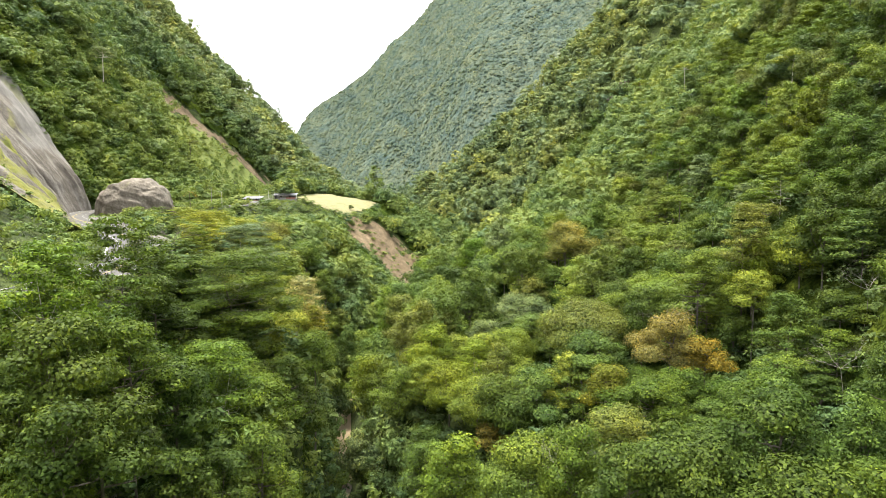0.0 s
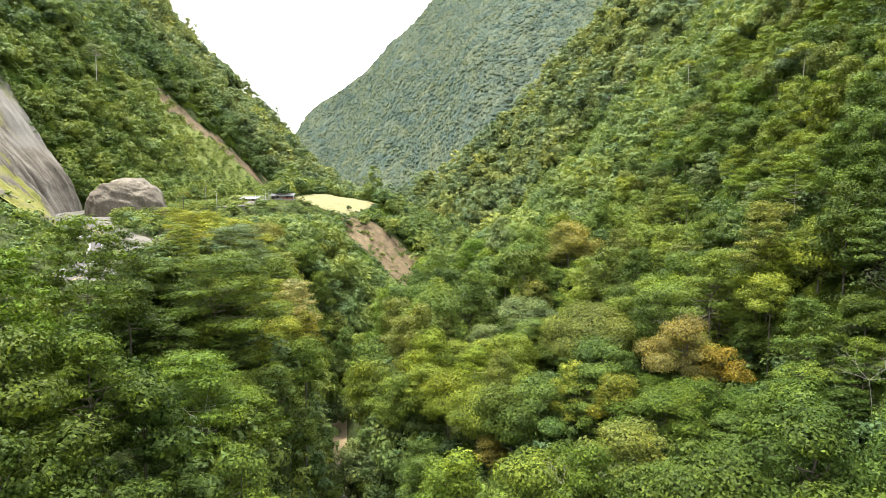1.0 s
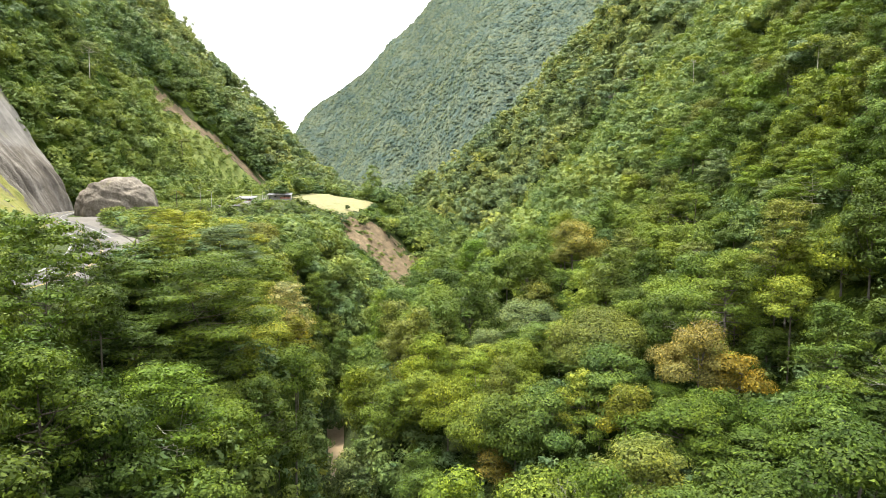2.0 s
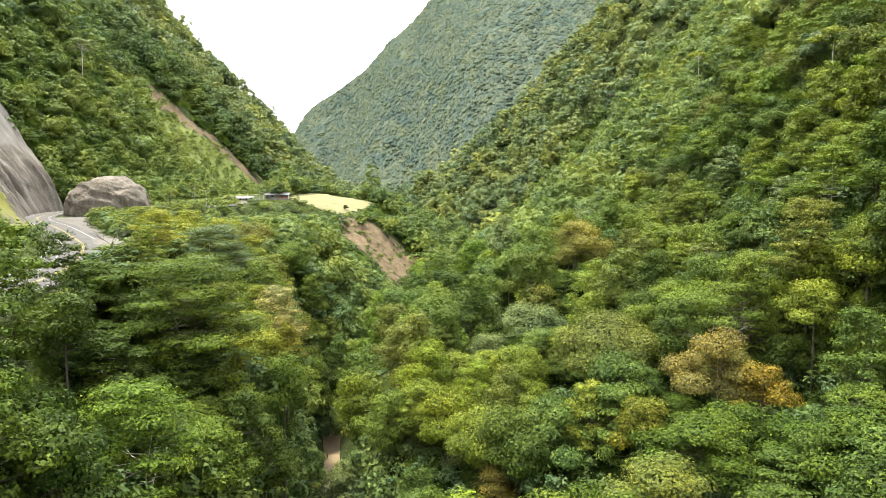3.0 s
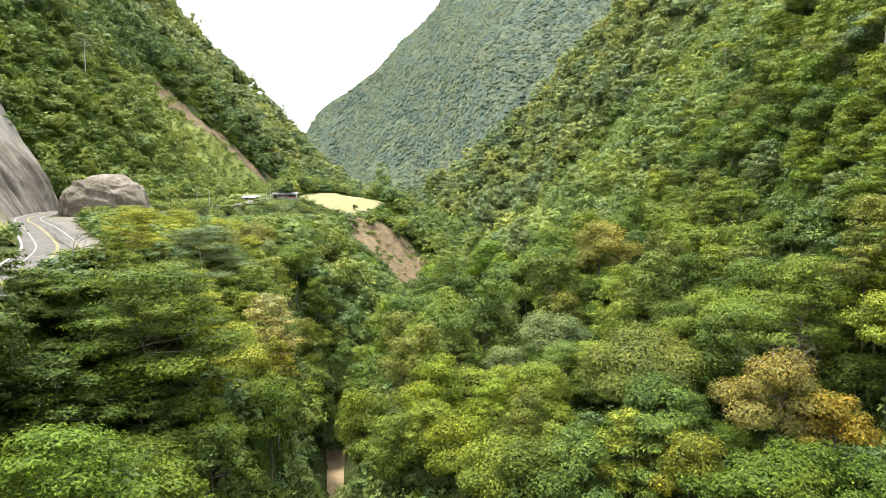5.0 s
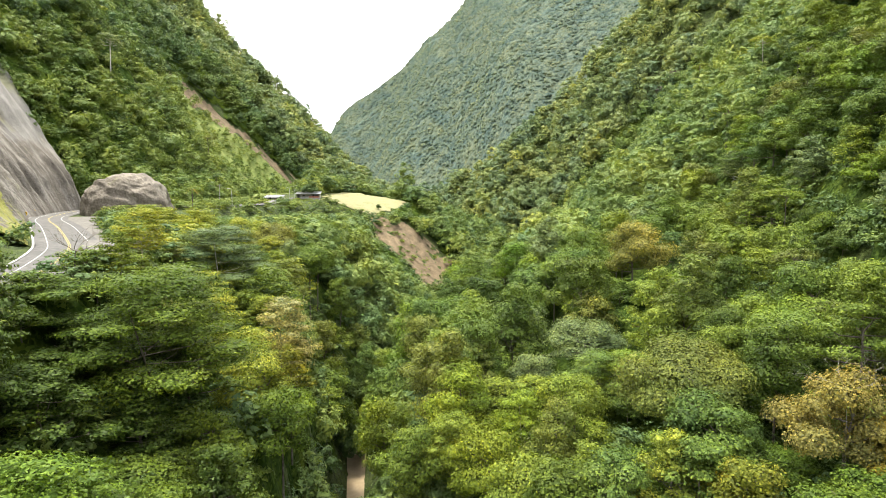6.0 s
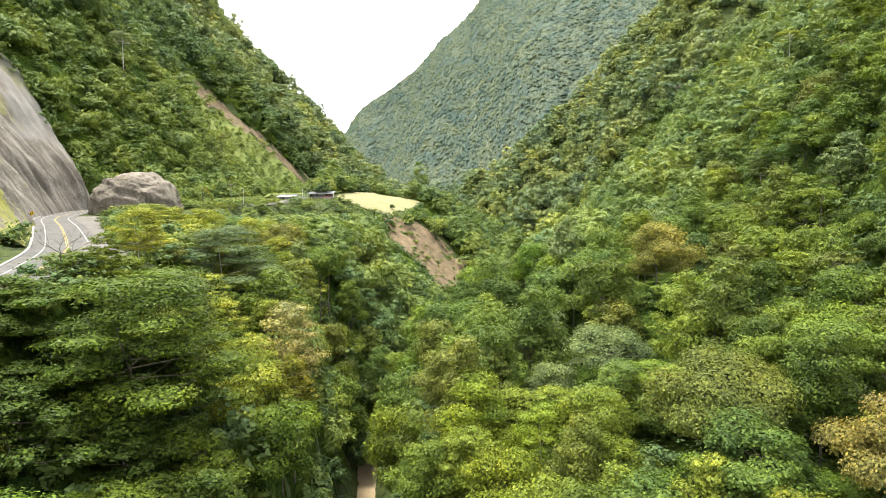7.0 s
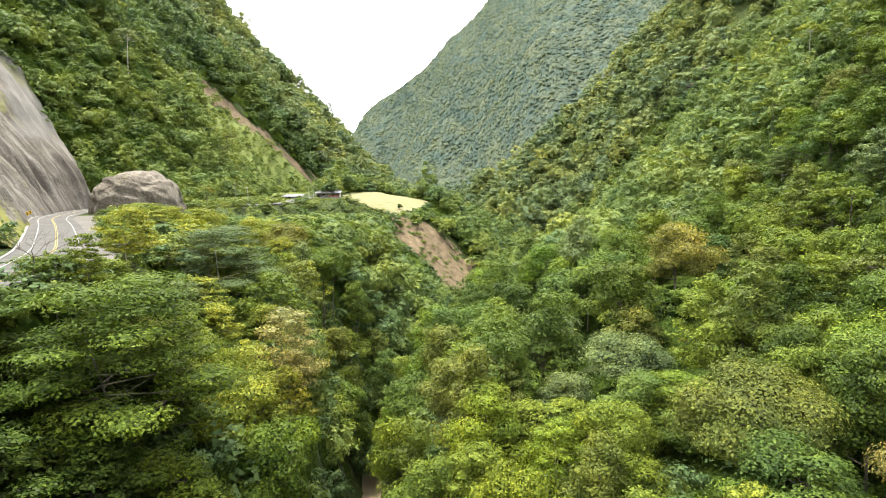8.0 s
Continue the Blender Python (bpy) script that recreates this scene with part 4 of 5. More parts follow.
def understorey(name, boxes, step, gap, radii, tall, mat, label, seed, allowed, grain=0.1):
    """A closed lower canopy of overlapping leafy mounds that hides the soil."""
    rng = np.random.default_rng(seed)
    verts, faces, tints = [], [], []
    for x0, x1, y0, y1 in boxes:
        xs, ys = np.arange(x0, x1, step), np.arange(y0, y1, step)
        dome = np.full((len(ys), len(xs)), -1.5)
        tint = np.full(dome.shape, 0.3)
        for _ in range(int((x1 - x0) * (y1 - y0) / gap ** 2)):
            cx, cy, r = rng.uniform(x0, x1), rng.uniform(y0, y1), rng.uniform(*radii)
            i0, i1 = np.searchsorted(xs, (cx - r, cx + r))
            j0, j1 = np.searchsorted(ys, (cy - r, cy + r))
            if i1 <= i0 or j1 <= j0:
                continue
            q = 1 - ((xs[None, i0:i1] - cx) ** 2 + (ys[j0:j1, None] - cy) ** 2) / r ** 2
            h = np.where(q > 0, rng.uniform(*tall) * (0.25 + 0.75 * np.sqrt(np.maximum(q, 0))), -1.5)
            over = h > dome[j0:j1, i0:i1]
            dome[j0:j1, i0:i1][over] = h[over]
            tint[j0:j1, i0:i1][over] = rng.uniform(0, 1)
        dome += rng.normal(0, grain * tall[1], dome.shape) * (dome > 0)
        z = np.array([row_heights(y, xs) for y in ys]) + dome
        ok = np.array([[allowed(x, y) for x in xs] for y in ys])
        gx, gy = np.meshgrid(xs, ys)
        gx, gy = gx + rng.uniform(-0.3, 0.3, gx.shape) * step, gy + rng.uniform(-0.3, 0.3, gy.shape) * step
        start, wide = len(verts), len(xs)
        verts += list(zip(gx.ravel(), gy.ravel(), z.ravel()))
        tints += list(tint.ravel())
        for j in range(len(ys) - 1):
            for i in range(wide - 1):
                if ok[j, i] and ok[j, i + 1] and ok[j + 1, i] and ok[j + 1, i + 1]:
                    a = start + j * wide + i
                    faces.append((a, a + 1, a + wide + 1, a + wide))
    ob = mesh_object(name, verts, faces, mat)
    a = ob.data.attributes.new("tint", "FLOAT", "POINT")
    a.data.foreach_set("value", np.array(tints, np.float32))
    return tagged(ob, label, "undergrowth", kind="stuff")


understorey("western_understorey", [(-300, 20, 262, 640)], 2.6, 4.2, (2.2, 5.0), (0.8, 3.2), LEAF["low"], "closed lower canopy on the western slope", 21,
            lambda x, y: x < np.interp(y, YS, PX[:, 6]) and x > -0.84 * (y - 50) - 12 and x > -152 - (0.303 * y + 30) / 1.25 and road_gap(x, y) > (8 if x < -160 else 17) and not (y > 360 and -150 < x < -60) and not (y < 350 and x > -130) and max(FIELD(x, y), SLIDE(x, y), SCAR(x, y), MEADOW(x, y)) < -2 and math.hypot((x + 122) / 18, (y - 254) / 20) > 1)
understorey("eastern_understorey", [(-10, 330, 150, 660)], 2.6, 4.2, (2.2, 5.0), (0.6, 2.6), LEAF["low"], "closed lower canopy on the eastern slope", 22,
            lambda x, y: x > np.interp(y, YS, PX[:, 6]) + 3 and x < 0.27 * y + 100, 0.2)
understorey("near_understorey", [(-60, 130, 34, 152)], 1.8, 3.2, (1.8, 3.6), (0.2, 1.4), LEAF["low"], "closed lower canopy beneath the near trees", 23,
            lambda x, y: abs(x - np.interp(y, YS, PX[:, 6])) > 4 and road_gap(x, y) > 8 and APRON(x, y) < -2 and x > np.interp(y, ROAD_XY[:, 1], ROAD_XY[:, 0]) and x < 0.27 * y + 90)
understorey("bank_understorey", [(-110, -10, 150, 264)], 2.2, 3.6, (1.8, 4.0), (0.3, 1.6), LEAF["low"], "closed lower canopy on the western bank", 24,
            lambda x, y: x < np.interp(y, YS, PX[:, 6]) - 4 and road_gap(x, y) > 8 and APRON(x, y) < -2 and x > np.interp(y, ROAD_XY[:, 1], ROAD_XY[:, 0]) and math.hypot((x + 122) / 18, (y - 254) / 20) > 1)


# Bank and slope undergrowth takes the darkest greens, as shade beneath the crowns.
woods("bank_undergrowth", [(-60, -6, 34, 150)], 4.4, 230, 0.13, LEAF["stuff"], "dense undergrowth of broad leaves on the river bank", 11, (0.5, 0.9), allowed=lambda x, y: x > -0.85 * y and open_at(x, y, False), kinds=("bush", "bush", "broad"), tone=lambda x, y, r: r.choice((0.0, 0.05, 0.12, 0.8, 0.86)))
woods("river_edge_trees", [(-60, 12, 70, 172), (-60, 20, 202, 420)], 5.4, 150, 0.22, LEAF["stuff"], "small trees leaning over the river", 10, (0.55, 0.95), allowed=lambda x, y: abs(x - np.interp(y, YS, PX[:, 6])) < 11, tall=1.2)
woods("left_bank_undergrowth", [(-100, -14, 140, 330)], 5.2, 80, 0.28, LEAF["stuff"], "dense undergrowth on the western river bank", 15, (0.5, 0.9), allowed=lambda x, y: x < np.interp(y, YS, PX[:, 6]) - 2 and open_at(x, y, False), kinds=("bush", "broad"), tone=lambda x, y, r: r.choice((0.0, 0.05, 0.12, 0.8, 0.86)))
woods("slope_undergrowth", [(-6, 125, 56, 150)], 4.6, 230, 0.13, LEAF["stuff"], "dense undergrowth and creepers on the slope", 12, (0.5, 0.9),
      allowed=lambda x, y: x < right_limit(y) and x < 0.75 * y + 14, kinds=("bush", "bush", "broad"), tone=lambda x, y, r: r.choice((0.0, 0.05, 0.12, 0.8, 0.86)))
woods("steep_bank_creepers", [(44, 132, 82, 178)], 3.3, 64, 0.28, LEAF["stuff"], "creepers and shrubs hanging on the steep bank", 31, (0.5, 0.95), allowed=lambda x, y: x < right_limit(y) + 8 and x < 0.75 * y + 14, kinds=("bush", "bush", "broad"), capped=False,
      tone=lambda x, y, r: r.choice((0.0, 0.1, 0.2, 0.35, 0.7, 0.85)))
woods("upper_slope_undergrowth", [(56, 150, 150, 262)], 3.8, 80, 0.26, LEAF["stuff"], "dense undergrowth and creepers on the slope", 29, (0.5, 0.9),
      allowed=lambda x, y: x < right_limit(y), kinds=("bush", "bush", "broad"), tone=lambda x, y, r: r.choice((0.0, 0.05, 0.12, 0.8, 0.86)))
woods("east_slope_forest", [(10, 330, 260, 640)], 7.6, 150, 0.26, LEAF["stuff"], "dense green rainforest over the eastern slope", 5, (0.6, 1.2),
      allowed=lambda x, y: x > np.interp(y, YS, PX[:, 6]) + 4 and x < right_limit(y) + 20 and open_at(x, y))
woods("east_spur_forest", [(-90, 330, 640, 850)], 9.0, 90, 0.36, LEAF["spur"], "rainforest over the spur that closes the valley, haze put into its colour", 6, (0.7, 1.3),
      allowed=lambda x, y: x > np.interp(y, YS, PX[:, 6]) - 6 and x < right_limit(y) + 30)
def sunny(x, y):
    """The open slope below the eroded strip, grown over with young trees and tinted lighter than the shaded slope."""
    return y < 546 + 0.6 * (x + 250) and x < -0.2 * y - 30 and ground(x, y) < 160 + 18 * noise.noise(Vector((x, y, 2)) * 0.03)


# Greens above the sunny slope are darkened, putting hillside shade into the tint.
woods("west_slope_forest", [(-300, 20, 260, 640)], 7.4, 140, 0.26, LEAF["stuff"], "dense green rainforest over the western slope and bank", 7, (0.65, 1.25),
      allowed=lambda x, y: x < np.interp(y, YS, PX[:, 6]) + 4 and x > -0.84 * (y - 50) - 12 and x > -152 - (0.303 * y + 30) / 1.25 and open_at(x, y),
      tone=lambda x, y, r: r.choice((0.45, 0.52, 0.95, 1.0)) if MEADOW(x, y) > 0 else r.choice((0.25, 0.35, 0.45, 0.6, 0.95)) if sunny(x, y) else r.choice((0.0, 0.05, 0.12, 0.2, 0.72, 0.83)) if x < -0.2 * y - 30 else r.uniform(0, 1), small=lambda x, y: 0.4 if MEADOW(x, y) > 0 else 0.85 if sunny(x, y) else 1.0)
woods("west_ridge_forest", [(-400, -60, 640, 850)], 9.0, 90, 0.36, LEAF["spur"], "rainforest up to the western ridge, haze put into its colour", 8, (0.7, 1.3),
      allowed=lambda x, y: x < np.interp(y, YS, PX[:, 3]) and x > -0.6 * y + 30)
def between_hills(x, y):
    """The part of the far mountain that the camera sees between the two near hills, by view angle."""
    z = float(far_ground(np.array([x]), y)[0])
    rise = (z - 80) / y
    return z > 57 and -0.25 < x / y < 0.24 - 0.31 * (0.303 - rise) / 0.303 + 0.075 and x / y > -0.27 + max(0.0, 0.1 - rise) * 1.1


understorey("far_mountain_undergrowth", [(-560, 470, 1000, 2040)], 7.0, 10.0, (6.0, 12.0), (2.0, 5.0), LEAF["far_low"], "far mountain undergrowth with haze put into its colour", 25, between_hills, 0.03)


def far_crowns(seed):
    """Single crowns of the far mountain's forest, as rough rounded clumps in one mesh."""
    rng = np.random.default_rng(seed)
    pts, tri = BALLS[0]
    tri = tri[pts[tri].mean(1)[:, 2] > -0.25]
    verts, faces, tints, start = [], [], [], 0
    for y in np.arange(1000.0, 2040.0, 6.0):
        xs = np.arange(-560.0, 470.0, 6.0)
        xs = xs + rng.uniform(-4.5, 4.5, len(xs))
        ys = y + rng.uniform(-4.5, 4.5, len(xs))
        zs = far_ground(xs, ys)
        for x, v, z in zip(xs, ys, zs):
            if not between_hills(x, v):
                continue
            r = rng.uniform(2.6, 6.2) * (1.3 if rng.uniform() < 0.08 else 1.0)
            tone = rng.uniform(0, 1)
            body = pts * rng.uniform(0.85, 1.15, (len(pts), 1)) * (r, r, r * rng.uniform(0.75, 1.0))
            verts.append(body + (x, v, z + 1.4 + r * rng.uniform(-0.5, 0.2)))
            faces.append(tri + start)
            tints.append(np.full(len(pts), tone))
            start += len(pts)
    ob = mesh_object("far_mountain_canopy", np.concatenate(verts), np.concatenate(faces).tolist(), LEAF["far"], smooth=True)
    ob.data.attributes.new("tint", "FLOAT", "POINT").data.foreach_set("value", np.concatenate(tints).astype(np.float32))
    return tagged(ob, "far mountain rainforest canopy with haze put into its blue-green colour", "forest", kind="stuff")


far_crowns(26)
woods("roadside_shrubs", [(-150, -84, 285, 455)], 3.6, 90, 0.28, LEAF["stuff"], "low yellow-green shrubs along the road", 13, (0.3, 0.6), allowed=lambda x, y: road_gap(x, y) > 7.5 and math.hypot(x + 112, y - 283) > 8 and FIELD(x, y) < 0 and x < -0.2 * y - 24 and not (y > 400 and x > -146), kinds=("bush", "broad"), capped=False,
      tone=lambda x, y, r: r.choice((0.35, 0.5, 0.95, 1.0, 0.15)))
woods("verge_shrubs", [(-62, -34, 60, 150), (-112, -46, 150, 235)], 3.6, 100, 0.27, LEAF["stuff"], "low yellow-green shrubs below the road", 14, (0.4, 0.8), allowed=lambda x, y: road_gap(x, y) > 6.2 and x > np.interp(y, ROAD_XY[:, 1], ROAD_XY[:, 0]) and APRON(x, y) < -1, kinds=("bush", "broad"),
      tone=lambda x, y, r: r.choice((0.35, 0.5, 0.95, 1.0, 0.15)))


# ---- built things ----
def part(name, bm, mat, parent, label=""):
    me = bpy.data.meshes.new(name)
    bm.to_mesh(me)
    bm.free()
    me.materials.append(mat)
    ob = new(name, me)
    ob.parent = parent
    if label:
        tagged(ob, label)
    return ob


def box(x, y, z, sx, sy, sz, turn=0.0, bevel=0.0):
    """A box standing on z, centred at x, y."""
    bm = bmesh.new()
    bmesh.ops.create_cube(bm, size=1.0, matrix=pose(x, y, z + sz / 2, 0, 0, turn) @ Matrix.Diagonal((sx, sy, sz, 1)))
    if bevel:
        bmesh.ops.bevel(bm, geom=bm.edges[:], offset=bevel, segments=2, affect="EDGES")
    return bm


def pipe(points, r0, r1, sides=8):
    verts, faces = [], []
    pts = [Vector(p) for p in points]
    tube(verts, faces, pts, [r0 + (r1 - r0) * i / (len(pts) - 1) for i in range(len(pts))], sides)
    bm = bmesh.new()
    vs = [bm.verts.new(v) for v in verts]
    for f in faces:
        bm.faces.new([vs[i] for i in f])
    bm.faces.new(vs[-sides:])
    return bm


def sheet_roof(w, d, z, fall):
    """Ribbed metal sheets, falling to the front."""
    bm = bmesh.new()
    n = int(w / 0.12)
    rows = []
    for k in range(n + 1):
        x, up = -w / 2 + w * k / n, 0.035 * math.cos(k * math.pi / 1.5)
        rows.append([bm.verts.new((x, -d / 2, z - fall + up)), bm.verts.new((x, d / 2, z + up)), bm.verts.new((x, d / 2, z + up - 0.03)), bm.verts.new((x, -d / 2, z - fall + up - 0.03))])
    for a, b in zip(rows, rows[1:]):
        for j in range(4):
            bm.faces.new((a[j], b[j], b[(j + 1) % 4], a[(j + 1) % 4]))
    return bm


METAL, _n, _l, _b = material("weathered_zinc", 0.45)
_l.new(ramp(_n, _l, tex(_n, _l, 0.7, 5), [(0.3, (0.11, 0.113, 0.118)), (0.7, (0.21, 0.215, 0.222))]), _b.inputs["Base Color"])
_b.inputs["Metallic"].default_value = 0.3
BRICK = earth("red_brick", [(0.2, 0.085, 0.055), (0.29, 0.13, 0.085)], 0.8, 0.02)
PLASTER = earth("stained_plaster", [(0.4, 0.38, 0.35), (0.55, 0.53, 0.5)], 0.6, 0.02)
TILE = earth("rusty_roof", [(0.3, 0.11, 0.06), (0.42, 0.18, 0.1)], 0.8, 0.05)
TIMBER = earth("grey_timber", [(0.09, 0.07, 0.05), (0.16, 0.13, 0.1)], 1.5, 0.02)
SIGN_YELLOW = earth("sign_yellow", [(0.7, 0.42, 0.02), (0.78, 0.5, 0.03)], 2.0, 0.0)
BLACK = earth("sign_black", [(0.02, 0.02, 0.02), (0.03, 0.03, 0.03)], 2.0, 0.0)
GALV = earth("galvanised_steel", [(0.35, 0.36, 0.36), (0.48, 0.49, 0.49)], 1.0, 0.0)


def house(x, y, z, w, d, h, turn, roof, wall, label):
    """A low roadside house with an open veranda under a ribbed roof."""
    ob = new("house")
    ob.matrix_world = pose(x, y, z, 0, 0, turn)
    part("floor_slab", box(0, 0, -2.5, w, d, 2.6), CONCRETE, ob)
    part("wall", box(0, d / 2 - 0.1, 0.1, w - 0.4, 0.2, h - 0.3), wall, ob)
    part("wall", box(-w / 2 + 0.3, d * 0.1, 0.1, 0.2, d * 0.75, h - 0.4), wall, ob)
    part("wall", box(w / 2 - 0.3, d * 0.1, 0.1, 0.2, d * 0.75, h - 0.4), wall, ob)
    part("wall", box(-w * 0.12, -d * 0.08, 0.1, w * 0.5, 0.2, h - 0.5), wall, ob, "shaded front wall")
    part("door", box(w * 0.2, -d * 0.09, 0.1, 1.0, 0.08, 2.05), TIMBER, ob)
    # solid black panel, coloured as the dark inside of a window
    part("window", box(-w * 0.2, -d * 0.08 - 0.13, 1.1, 1.4, 0.06, 1.0), BLACK, ob, "black panel standing in for a dark window opening")
    for k in range(5):
        part("post", box(-w / 2 + 0.4 + (w - 0.8) * k / 4, -d / 2 + 0.3, 0.1, 0.14, 0.14, h - 0.75), TIMBER, ob)
    part("parapet", box(w * 0.25, -d / 2 + 0.3, 0.1, w * 0.42, 0.15, 0.9), BRICK, ob, "low red brick parapet")
    part("roof", sheet_roof(w + 1.2, d + 1.4, h + 0.75, 1.6), roof, ob)
    return tagged(ob, label, "house")


house(-113.5, 461, 76.0, 15.5, 8, 3.4, 6, METAL, PLASTER, "low roadside house with a grey metal roof and veranda")
house(-132.5, 447, 74.2, 11.5, 7, 3.0, -4, METAL, PLASTER, "small shed with a pale metal roof among the trees")
house(-107, 572, 80.5, 6, 6, 4.6, 20, TILE, BRICK, "small house with a rusty red roof behind the clearing")
house(-95, 580, 78.5, 7, 6, 4.8, -15, TILE, BRICK, "small house with a rusty red roof behind the clearing")


def street_lamp(x, y, z, turn, height=8.5):
    ob = new("street_lamp")
    ob.matrix_world = pose(x, y, z, 0, 0, turn)
    part("base_plate", box(0, 0, -0.3, 0.4, 0.4, 0.34), CONCRETE, ob)
    part("pole", pipe([(0, 0, 0), (0, 0, height * 0.6), (0, 0, height - 0.8)], 0.11, 0.07), GALV, ob)
    part("arm", pipe([(0, 0, height - 0.85), (0.15, 0, height - 0.3), (0.6, 0, height), (1.5, 0, height + 0.1)], 0.06, 0.045, 6), GALV, ob)
    part("lamp_head", box(1.75, 0, height, 0.7, 0.26, 0.16, 0, 0.05), GALV, ob)
    return tagged(ob, "grey galvanised street lamp with a curved arm beside the road", "street lamp", group="street lamps along the road")


for _y in (322, 376, 428, 456, 470, 494):
    _i = int(np.argmin(np.abs(ROAD_XY[:, 1] - _y)))
    _p = ROAD[_i] + side_of(_i) * 6.6
    street_lamp(_p.x, _p.y, ground(_p.x, _p.y), 180)


def utility_pole(x, y, height):
    ob = new("utility_pole")
    ob.matrix_world = pose(x, y, ground(x, y) - 0.5)
    part("pole", pipe([(0, 0, 0), (0.03, 0, height * 0.5), (0, 0, height)], 0.17, 0.1), CONCRETE, ob)
    part("cross_arm", box(0, 0, height - 0.7, 1.8, 0.12, 0.12), TIMBER, ob)
    for k in (-0.75, 0.0, 0.75):
        part("insulator", pipe([(k, 0, height - 0.6), (k, 0, height - 0.5), (k, 0, height - 0.32)], 0.05, 0.03, 6), PLASTER, ob)
    return tagged(ob, "slim concrete utility pole with a short cross arm", "utility pole")


utility_pole(-113, 312, 11)
utility_pole(-117, 566, 16)


def chevron_sign(x, y, z, turn):
    ob = new("chevron_sign")
    ob.matrix_world = pose(x, y, z, 0, 0, turn)
    part("post", pipe([(0, 0, -0.4), (0, 0, 0.8), (0, 0, 2.1)], 0.045, 0.045, 8), GALV, ob)
    panel = part("panel", box(0, -0.06, 1.15, 0.75, 0.03, 1.0, 0, 0.01), SIGN_YELLOW, ob)
    for dx in (1, -1):
        bm = bmesh.new()
        q = [(-0.22, -0.085, 1.65 + 0.4 * dx), (0.02, -0.085, 1.65 + 0.4 * dx), (0.27, -0.085, 1.65), (0.03, -0.085, 1.65)]
        lo = [bm.verts.new(v) for v in q]
        hi = [bm.verts.new((v[0], v[1] + 0.008, v[2])) for v in q]
        bm.faces.new(lo)
        bm.faces.new(hi[::-1])
        for k in range(4):
            bm.faces.new((lo[k], lo[(k + 1) % 4], hi[(k + 1) % 4], hi[k]))
        part("chevron", bm, BLACK, panel, "black chevron bar")
    return tagged(ob, "yellow and black chevron road sign on a steel post", "road sign", group="chevron signs along the bend")


for _y, _turn in ((262, -20), (243, -10), (222, 0), (213, 5)):
    _i = int(np.argmin(np.abs(ROAD_XY[:110, 1] - _y)))
    _p = ROAD[_i] - side_of(_i) * 5.7
    chevron_sign(_p.x, _p.y, _p.z, _turn)


def palm(x, y, height, reach, label):
    """A palm: ringed trunk and drooping fronds with leaflets."""
    ob = new("palm")
    ob.matrix_world = pose(x, y, ground(x, y) - 0.2)
    part("trunk", pipe([(0, 0, -0.3), (0.1, 0.05, height * 0.5), (0, 0, height)], 0.2, 0.13), BARK, ob)
    rng = random.Random(int(x * 10 + y))
    for k in range(18):
        a, rise = k * 2.4, rng.uniform(-0.1, 1.0)
        bm = bmesh.new()
        d, s = Vector((math.cos(a), math.sin(a), 0)), Vector((-math.sin(a), math.cos(a), 0))
        spine = [Vector((0, 0, height)) + d * reach * u + Vector((0, 0, reach * (rise * u - (0.55 + rise * 0.6) * u * u))) for u in np.linspace(0, 1, 12)]
        for i in range(1, 12):
            step = spine[i] - spine[i - 1]
            for side in (1, -1):
                w = reach * 0.28 * math.sin(math.pi * (0.12 + 0.8 * i / 12))
                tip = spine[i] + s * side * w + step * 0.8 - Vector((0, 0, w * 0.35))
                bm.faces.new([bm.verts.new(v) for v in (spine[i - 1], spine[i - 1] + step * 0.7, tip)])
        part("frond", bm, LEAF["orange" if rise < 0.35 else "lime"], ob)
    return tagged(ob, label, "palm")


palm(-112.5, 284, 8.8, 4.4, "coconut palm with yellowing fronds beside the road")
palm(-190, 420, 6, 3.4, "small palm with arching green fronds on the hillside")


def bare_tree(x, y, top, reach, seed, label, lean=0.0, thick=0.7, mat=None):
    """A leafless tree: pale forked limbs and twigs."""
    ob = new("bare_tree")
    z = ground(x, y) - 0.5
    rng = random.Random(seed)
    ob.matrix_world = pose(x, y, z)
    height = top - z
    verts, faces = [], []
    fork = Vector((lean * height, 0, height - reach * 0.9))
    tube(verts, faces, [Vector((0, 0, -0.5)), fork * 0.5 + Vector((0.2, 0, 0)), fork], [0.3 * thick, 0.22 * thick, 0.16 * thick], 6)

    def grow(p, d, length, r, depth):
        q = p + d * length * 0.5 + Vector((rng.uniform(-1, 1), rng.uniform(-1, 1), rng.uniform(-0.4, 0.6))) * length * 0.1
        e = p + d * length
        tube(verts, faces, [p, q, e], [r, r * 0.8, r * 0.55], 4 if depth > 1 else 3)
        if depth:
            for k in range(3):
                nd = (d + Vector((rng.uniform(-1, 1), rng.uniform(-1, 1), rng.uniform(-0.3, 0.7))) * 0.75).normalized()
                grow(q.lerp(e, rng.uniform(0.2, 1)), nd, length * rng.uniform(0.5, 0.75), r * 0.55, depth - 1)
    for k in range(5):
        a = k * 1.3 + rng.uniform(0, 0.6)
        grow(fork, Vector((math.cos(a), math.sin(a), rng.uniform(0.25, 0.8))).normalized(), reach * 0.62, 0.12 * thick, 3)
    me = bpy.data.meshes.new("branchwork")
    me.from_pydata([tuple(v) for v in verts], [], faces)
    me.materials.append(mat or BARK_PALE)
    new("branchwork", me).parent = ob
    return tagged(ob, label, "bare tree")


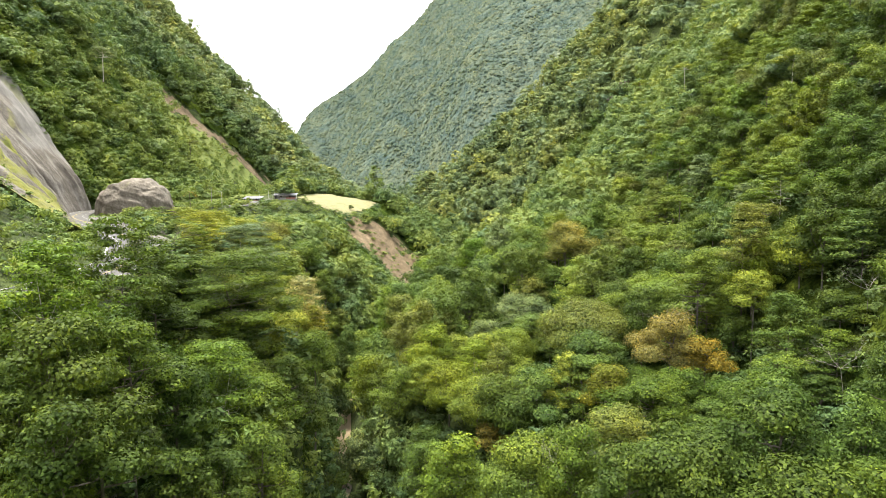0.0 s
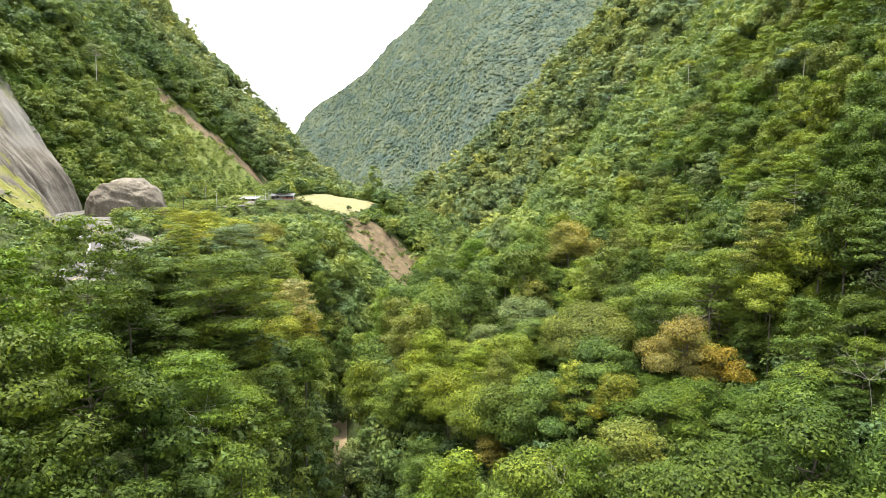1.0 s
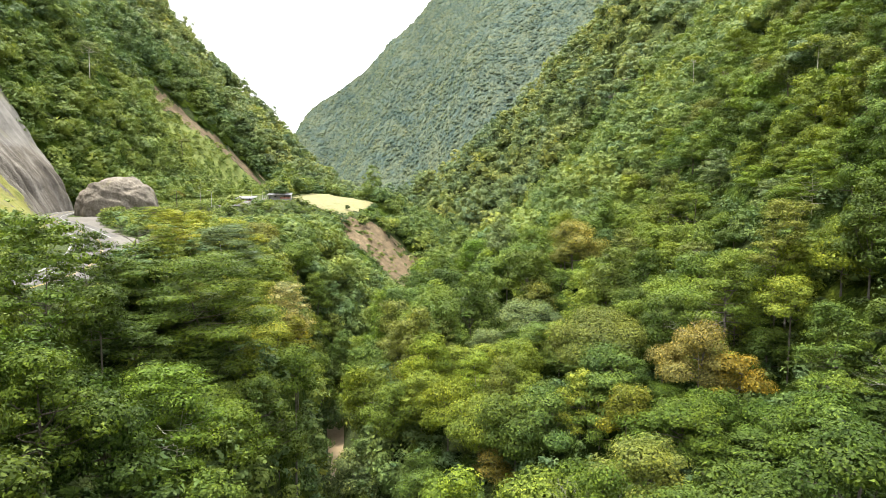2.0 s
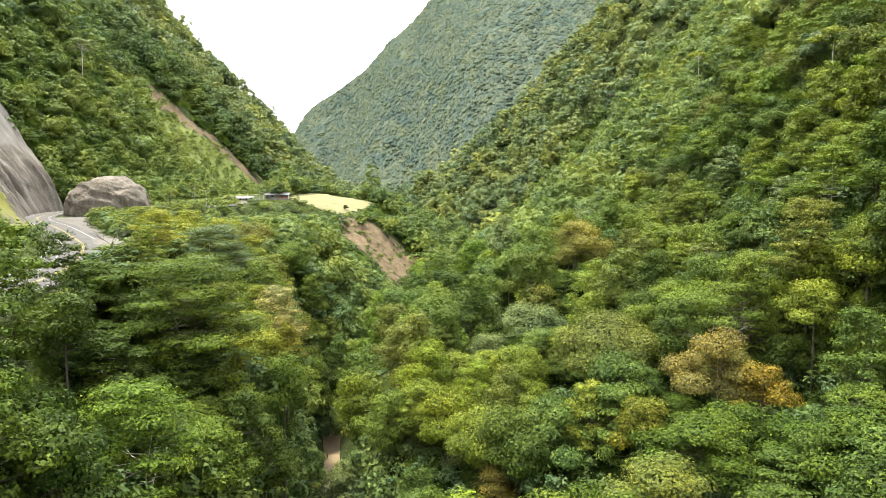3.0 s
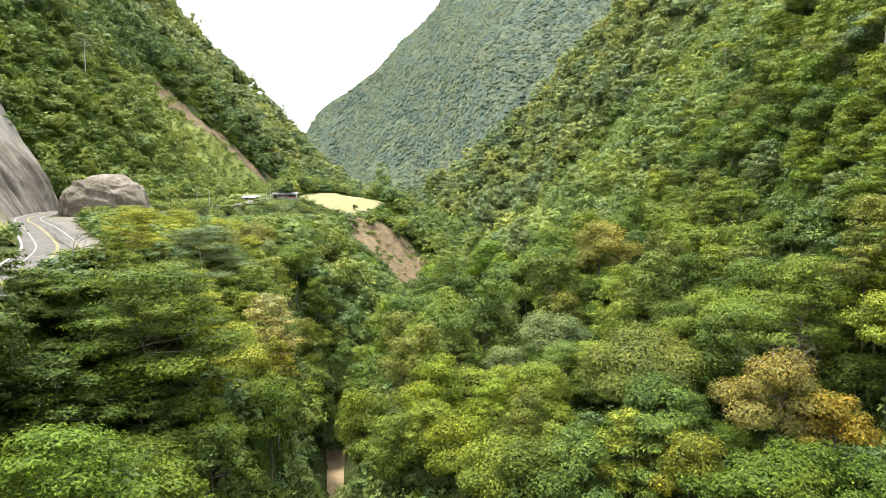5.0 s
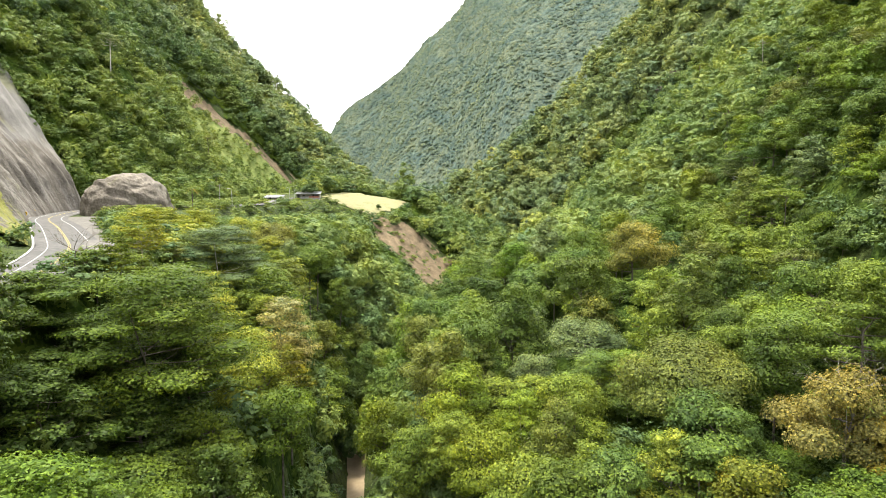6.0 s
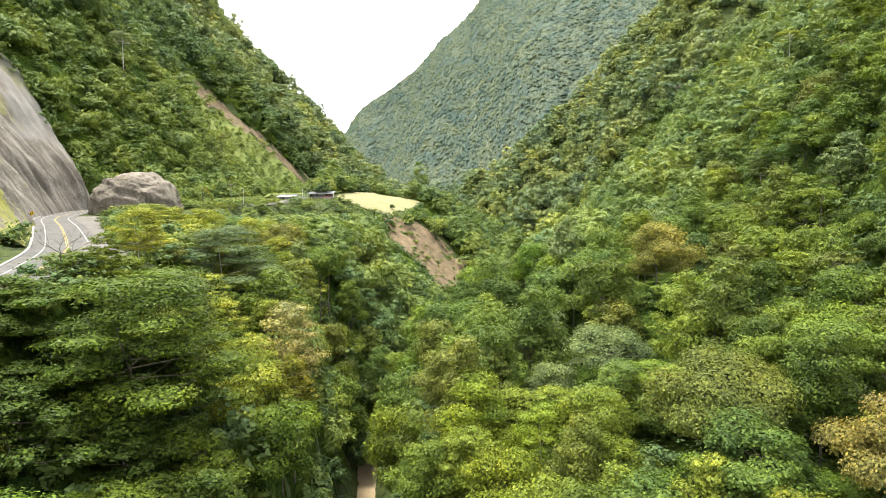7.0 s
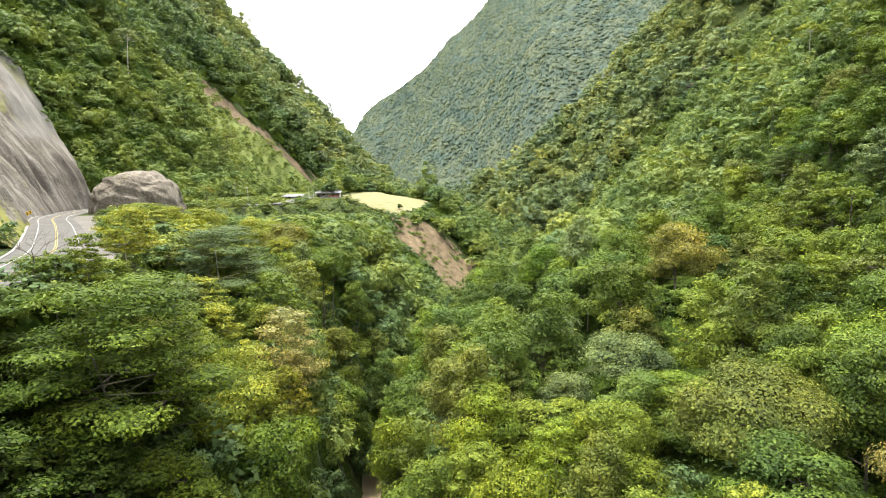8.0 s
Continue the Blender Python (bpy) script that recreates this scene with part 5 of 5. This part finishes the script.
bare_tree(15.5, 76, 49.5, 4.5, 1, "leafless tree with pale grey drooping branches", 0.0, 0.24, BARK_GREY)
bare_tree(36.5, 101, 63, 4.2, 5, "dry grey twigs standing out of the orange-leaved tree", 0.0, 0.13, BARK_GREY)
bare_tree(61.5, 92, 70, 4.5, 2, "leafless tree with a pale slender trunk on the slope", 0.05, 0.24, BARK_GREY)
bare_tree(54, 84, 61.0, 5, 3, "leafless tree with pale spreading branches on the slope", -0.05, 0.2, BARK_GREY)
bare_tree(-46, 107, 75, 3.2, 4, "thin leafless sapling beside the road", 0.1, 0.35, BARK)

woods("hillside_shrubs", [(-250, -130, 430, 610)], 4.0, 60, 0.34, LEAF["stuff"], "light green shrubs scattered over the open hillside", 16, (0.3, 0.75), allowed=lambda x, y: MEADOW(x, y) > -3 and SCAR(x, y) < -1 and noise.noise(Vector((x, y, 5)) * 0.05) > -0.02, kinds=("bush", "broad"),
      tone=lambda x, y, r: r.choice((0.35, 0.5, 0.95, 1.0, 0.2)), capped=False)
woods("landslide_shrubs", [(-76, 0, 390, 460)], 5.0, 60, 0.34, LEAF["stuff"], "young shrubs growing on the landslide", 17, (0.25, 0.5), allowed=lambda x, y: SLIDE(x, y) > 0 and noise.noise(Vector((x, y, 9)) * 0.08) > (0.2 if x > -32 else -0.3), kinds=("bush",),
      tone=lambda x, y, r: r.choice((0.35, 0.5, 0.95)), capped=False, small=lambda x, y: 1.7 if x < -40 else 1.0)

woods("yard_shrubs", [(-146, -70, 366, 458)], 3.4, 44, 0.4, LEAF["stuff"], "low shrubs and garden plants before the houses", 18, (0.25, 0.5), allowed=lambda x, y: road_gap(x, y) > 5.5 and FIELD(x, y) < 0, kinds=("bush",), capped=False,
      tone=lambda x, y, r: r.choice((0.35, 0.5, 0.95, 1.0, 0.2)))
woods("cut_slope_shrubs", [(-130, -58, 56, 172)], 3.8, 80, 0.3, LEAF["stuff"], "shrubs and grass on the slope above the road", 19, (0.35, 0.8), allowed=lambda x, y: x < np.interp(y, ROAD_XY[:, 1], ROAD_XY[:, 0]) - 8 and x > -0.8 * y and y < 150, kinds=("bush", "broad"), capped=False)

woods("terrace_shrubs", [(-100, -44, 436, 452)], 3.6, 60, 0.34, LEAF["stuff"], "low shrubs along the front of the grass terrace", 20, (0.2, 0.36), allowed=lambda x, y: FIELD(x, y) < 0 and SLIDE(x, y) < 0 and road_gap(x, y) > 7, kinds=("bush", "broad"), capped=False)
woods("southern_forest", [(-66, 120, -40, 54)], 8.5, 60, 0.34, LEAF["stuff"], "rainforest of the lower valley below the flight", 27, (0.5, 0.9), allowed=lambda x, y: road_gap(x, y) > 9 and abs(x) > 4 and not (y > 30 and -0.8 * y < x < 0.8 * y))
woods("gorge_shrubs", [(-52, 4, 88, 230)], 2.8, 40, 0.42, LEAF["stuff"], "low shrubs covering the banks of the gorge", 28, (0.5, 0.9), allowed=lambda x, y: 6.5 < abs(x - np.interp(y, YS, PX[:, 6])) < 15, kinds=("bush", "bush"), capped=False)
woods("hillside_undergrowth", [(-300, -120, 262, 470)], 4.6, 44, 0.4, LEAF["stuff"], "thick young growth over the foot of the hillside", 30, (0.5, 0.95), kinds=("bush", "broad"), capped=False,
      allowed=lambda x, y: x < -0.2 * y - 62 and x > -0.84 * (y - 50) - 12 and x > -152 - (0.303 * y + 30) / 1.25 and open_at(x, y, False), tone=lambda x, y, r: r.choice((0.1, 0.2, 0.3, 0.42, 0.6, 0.95)))
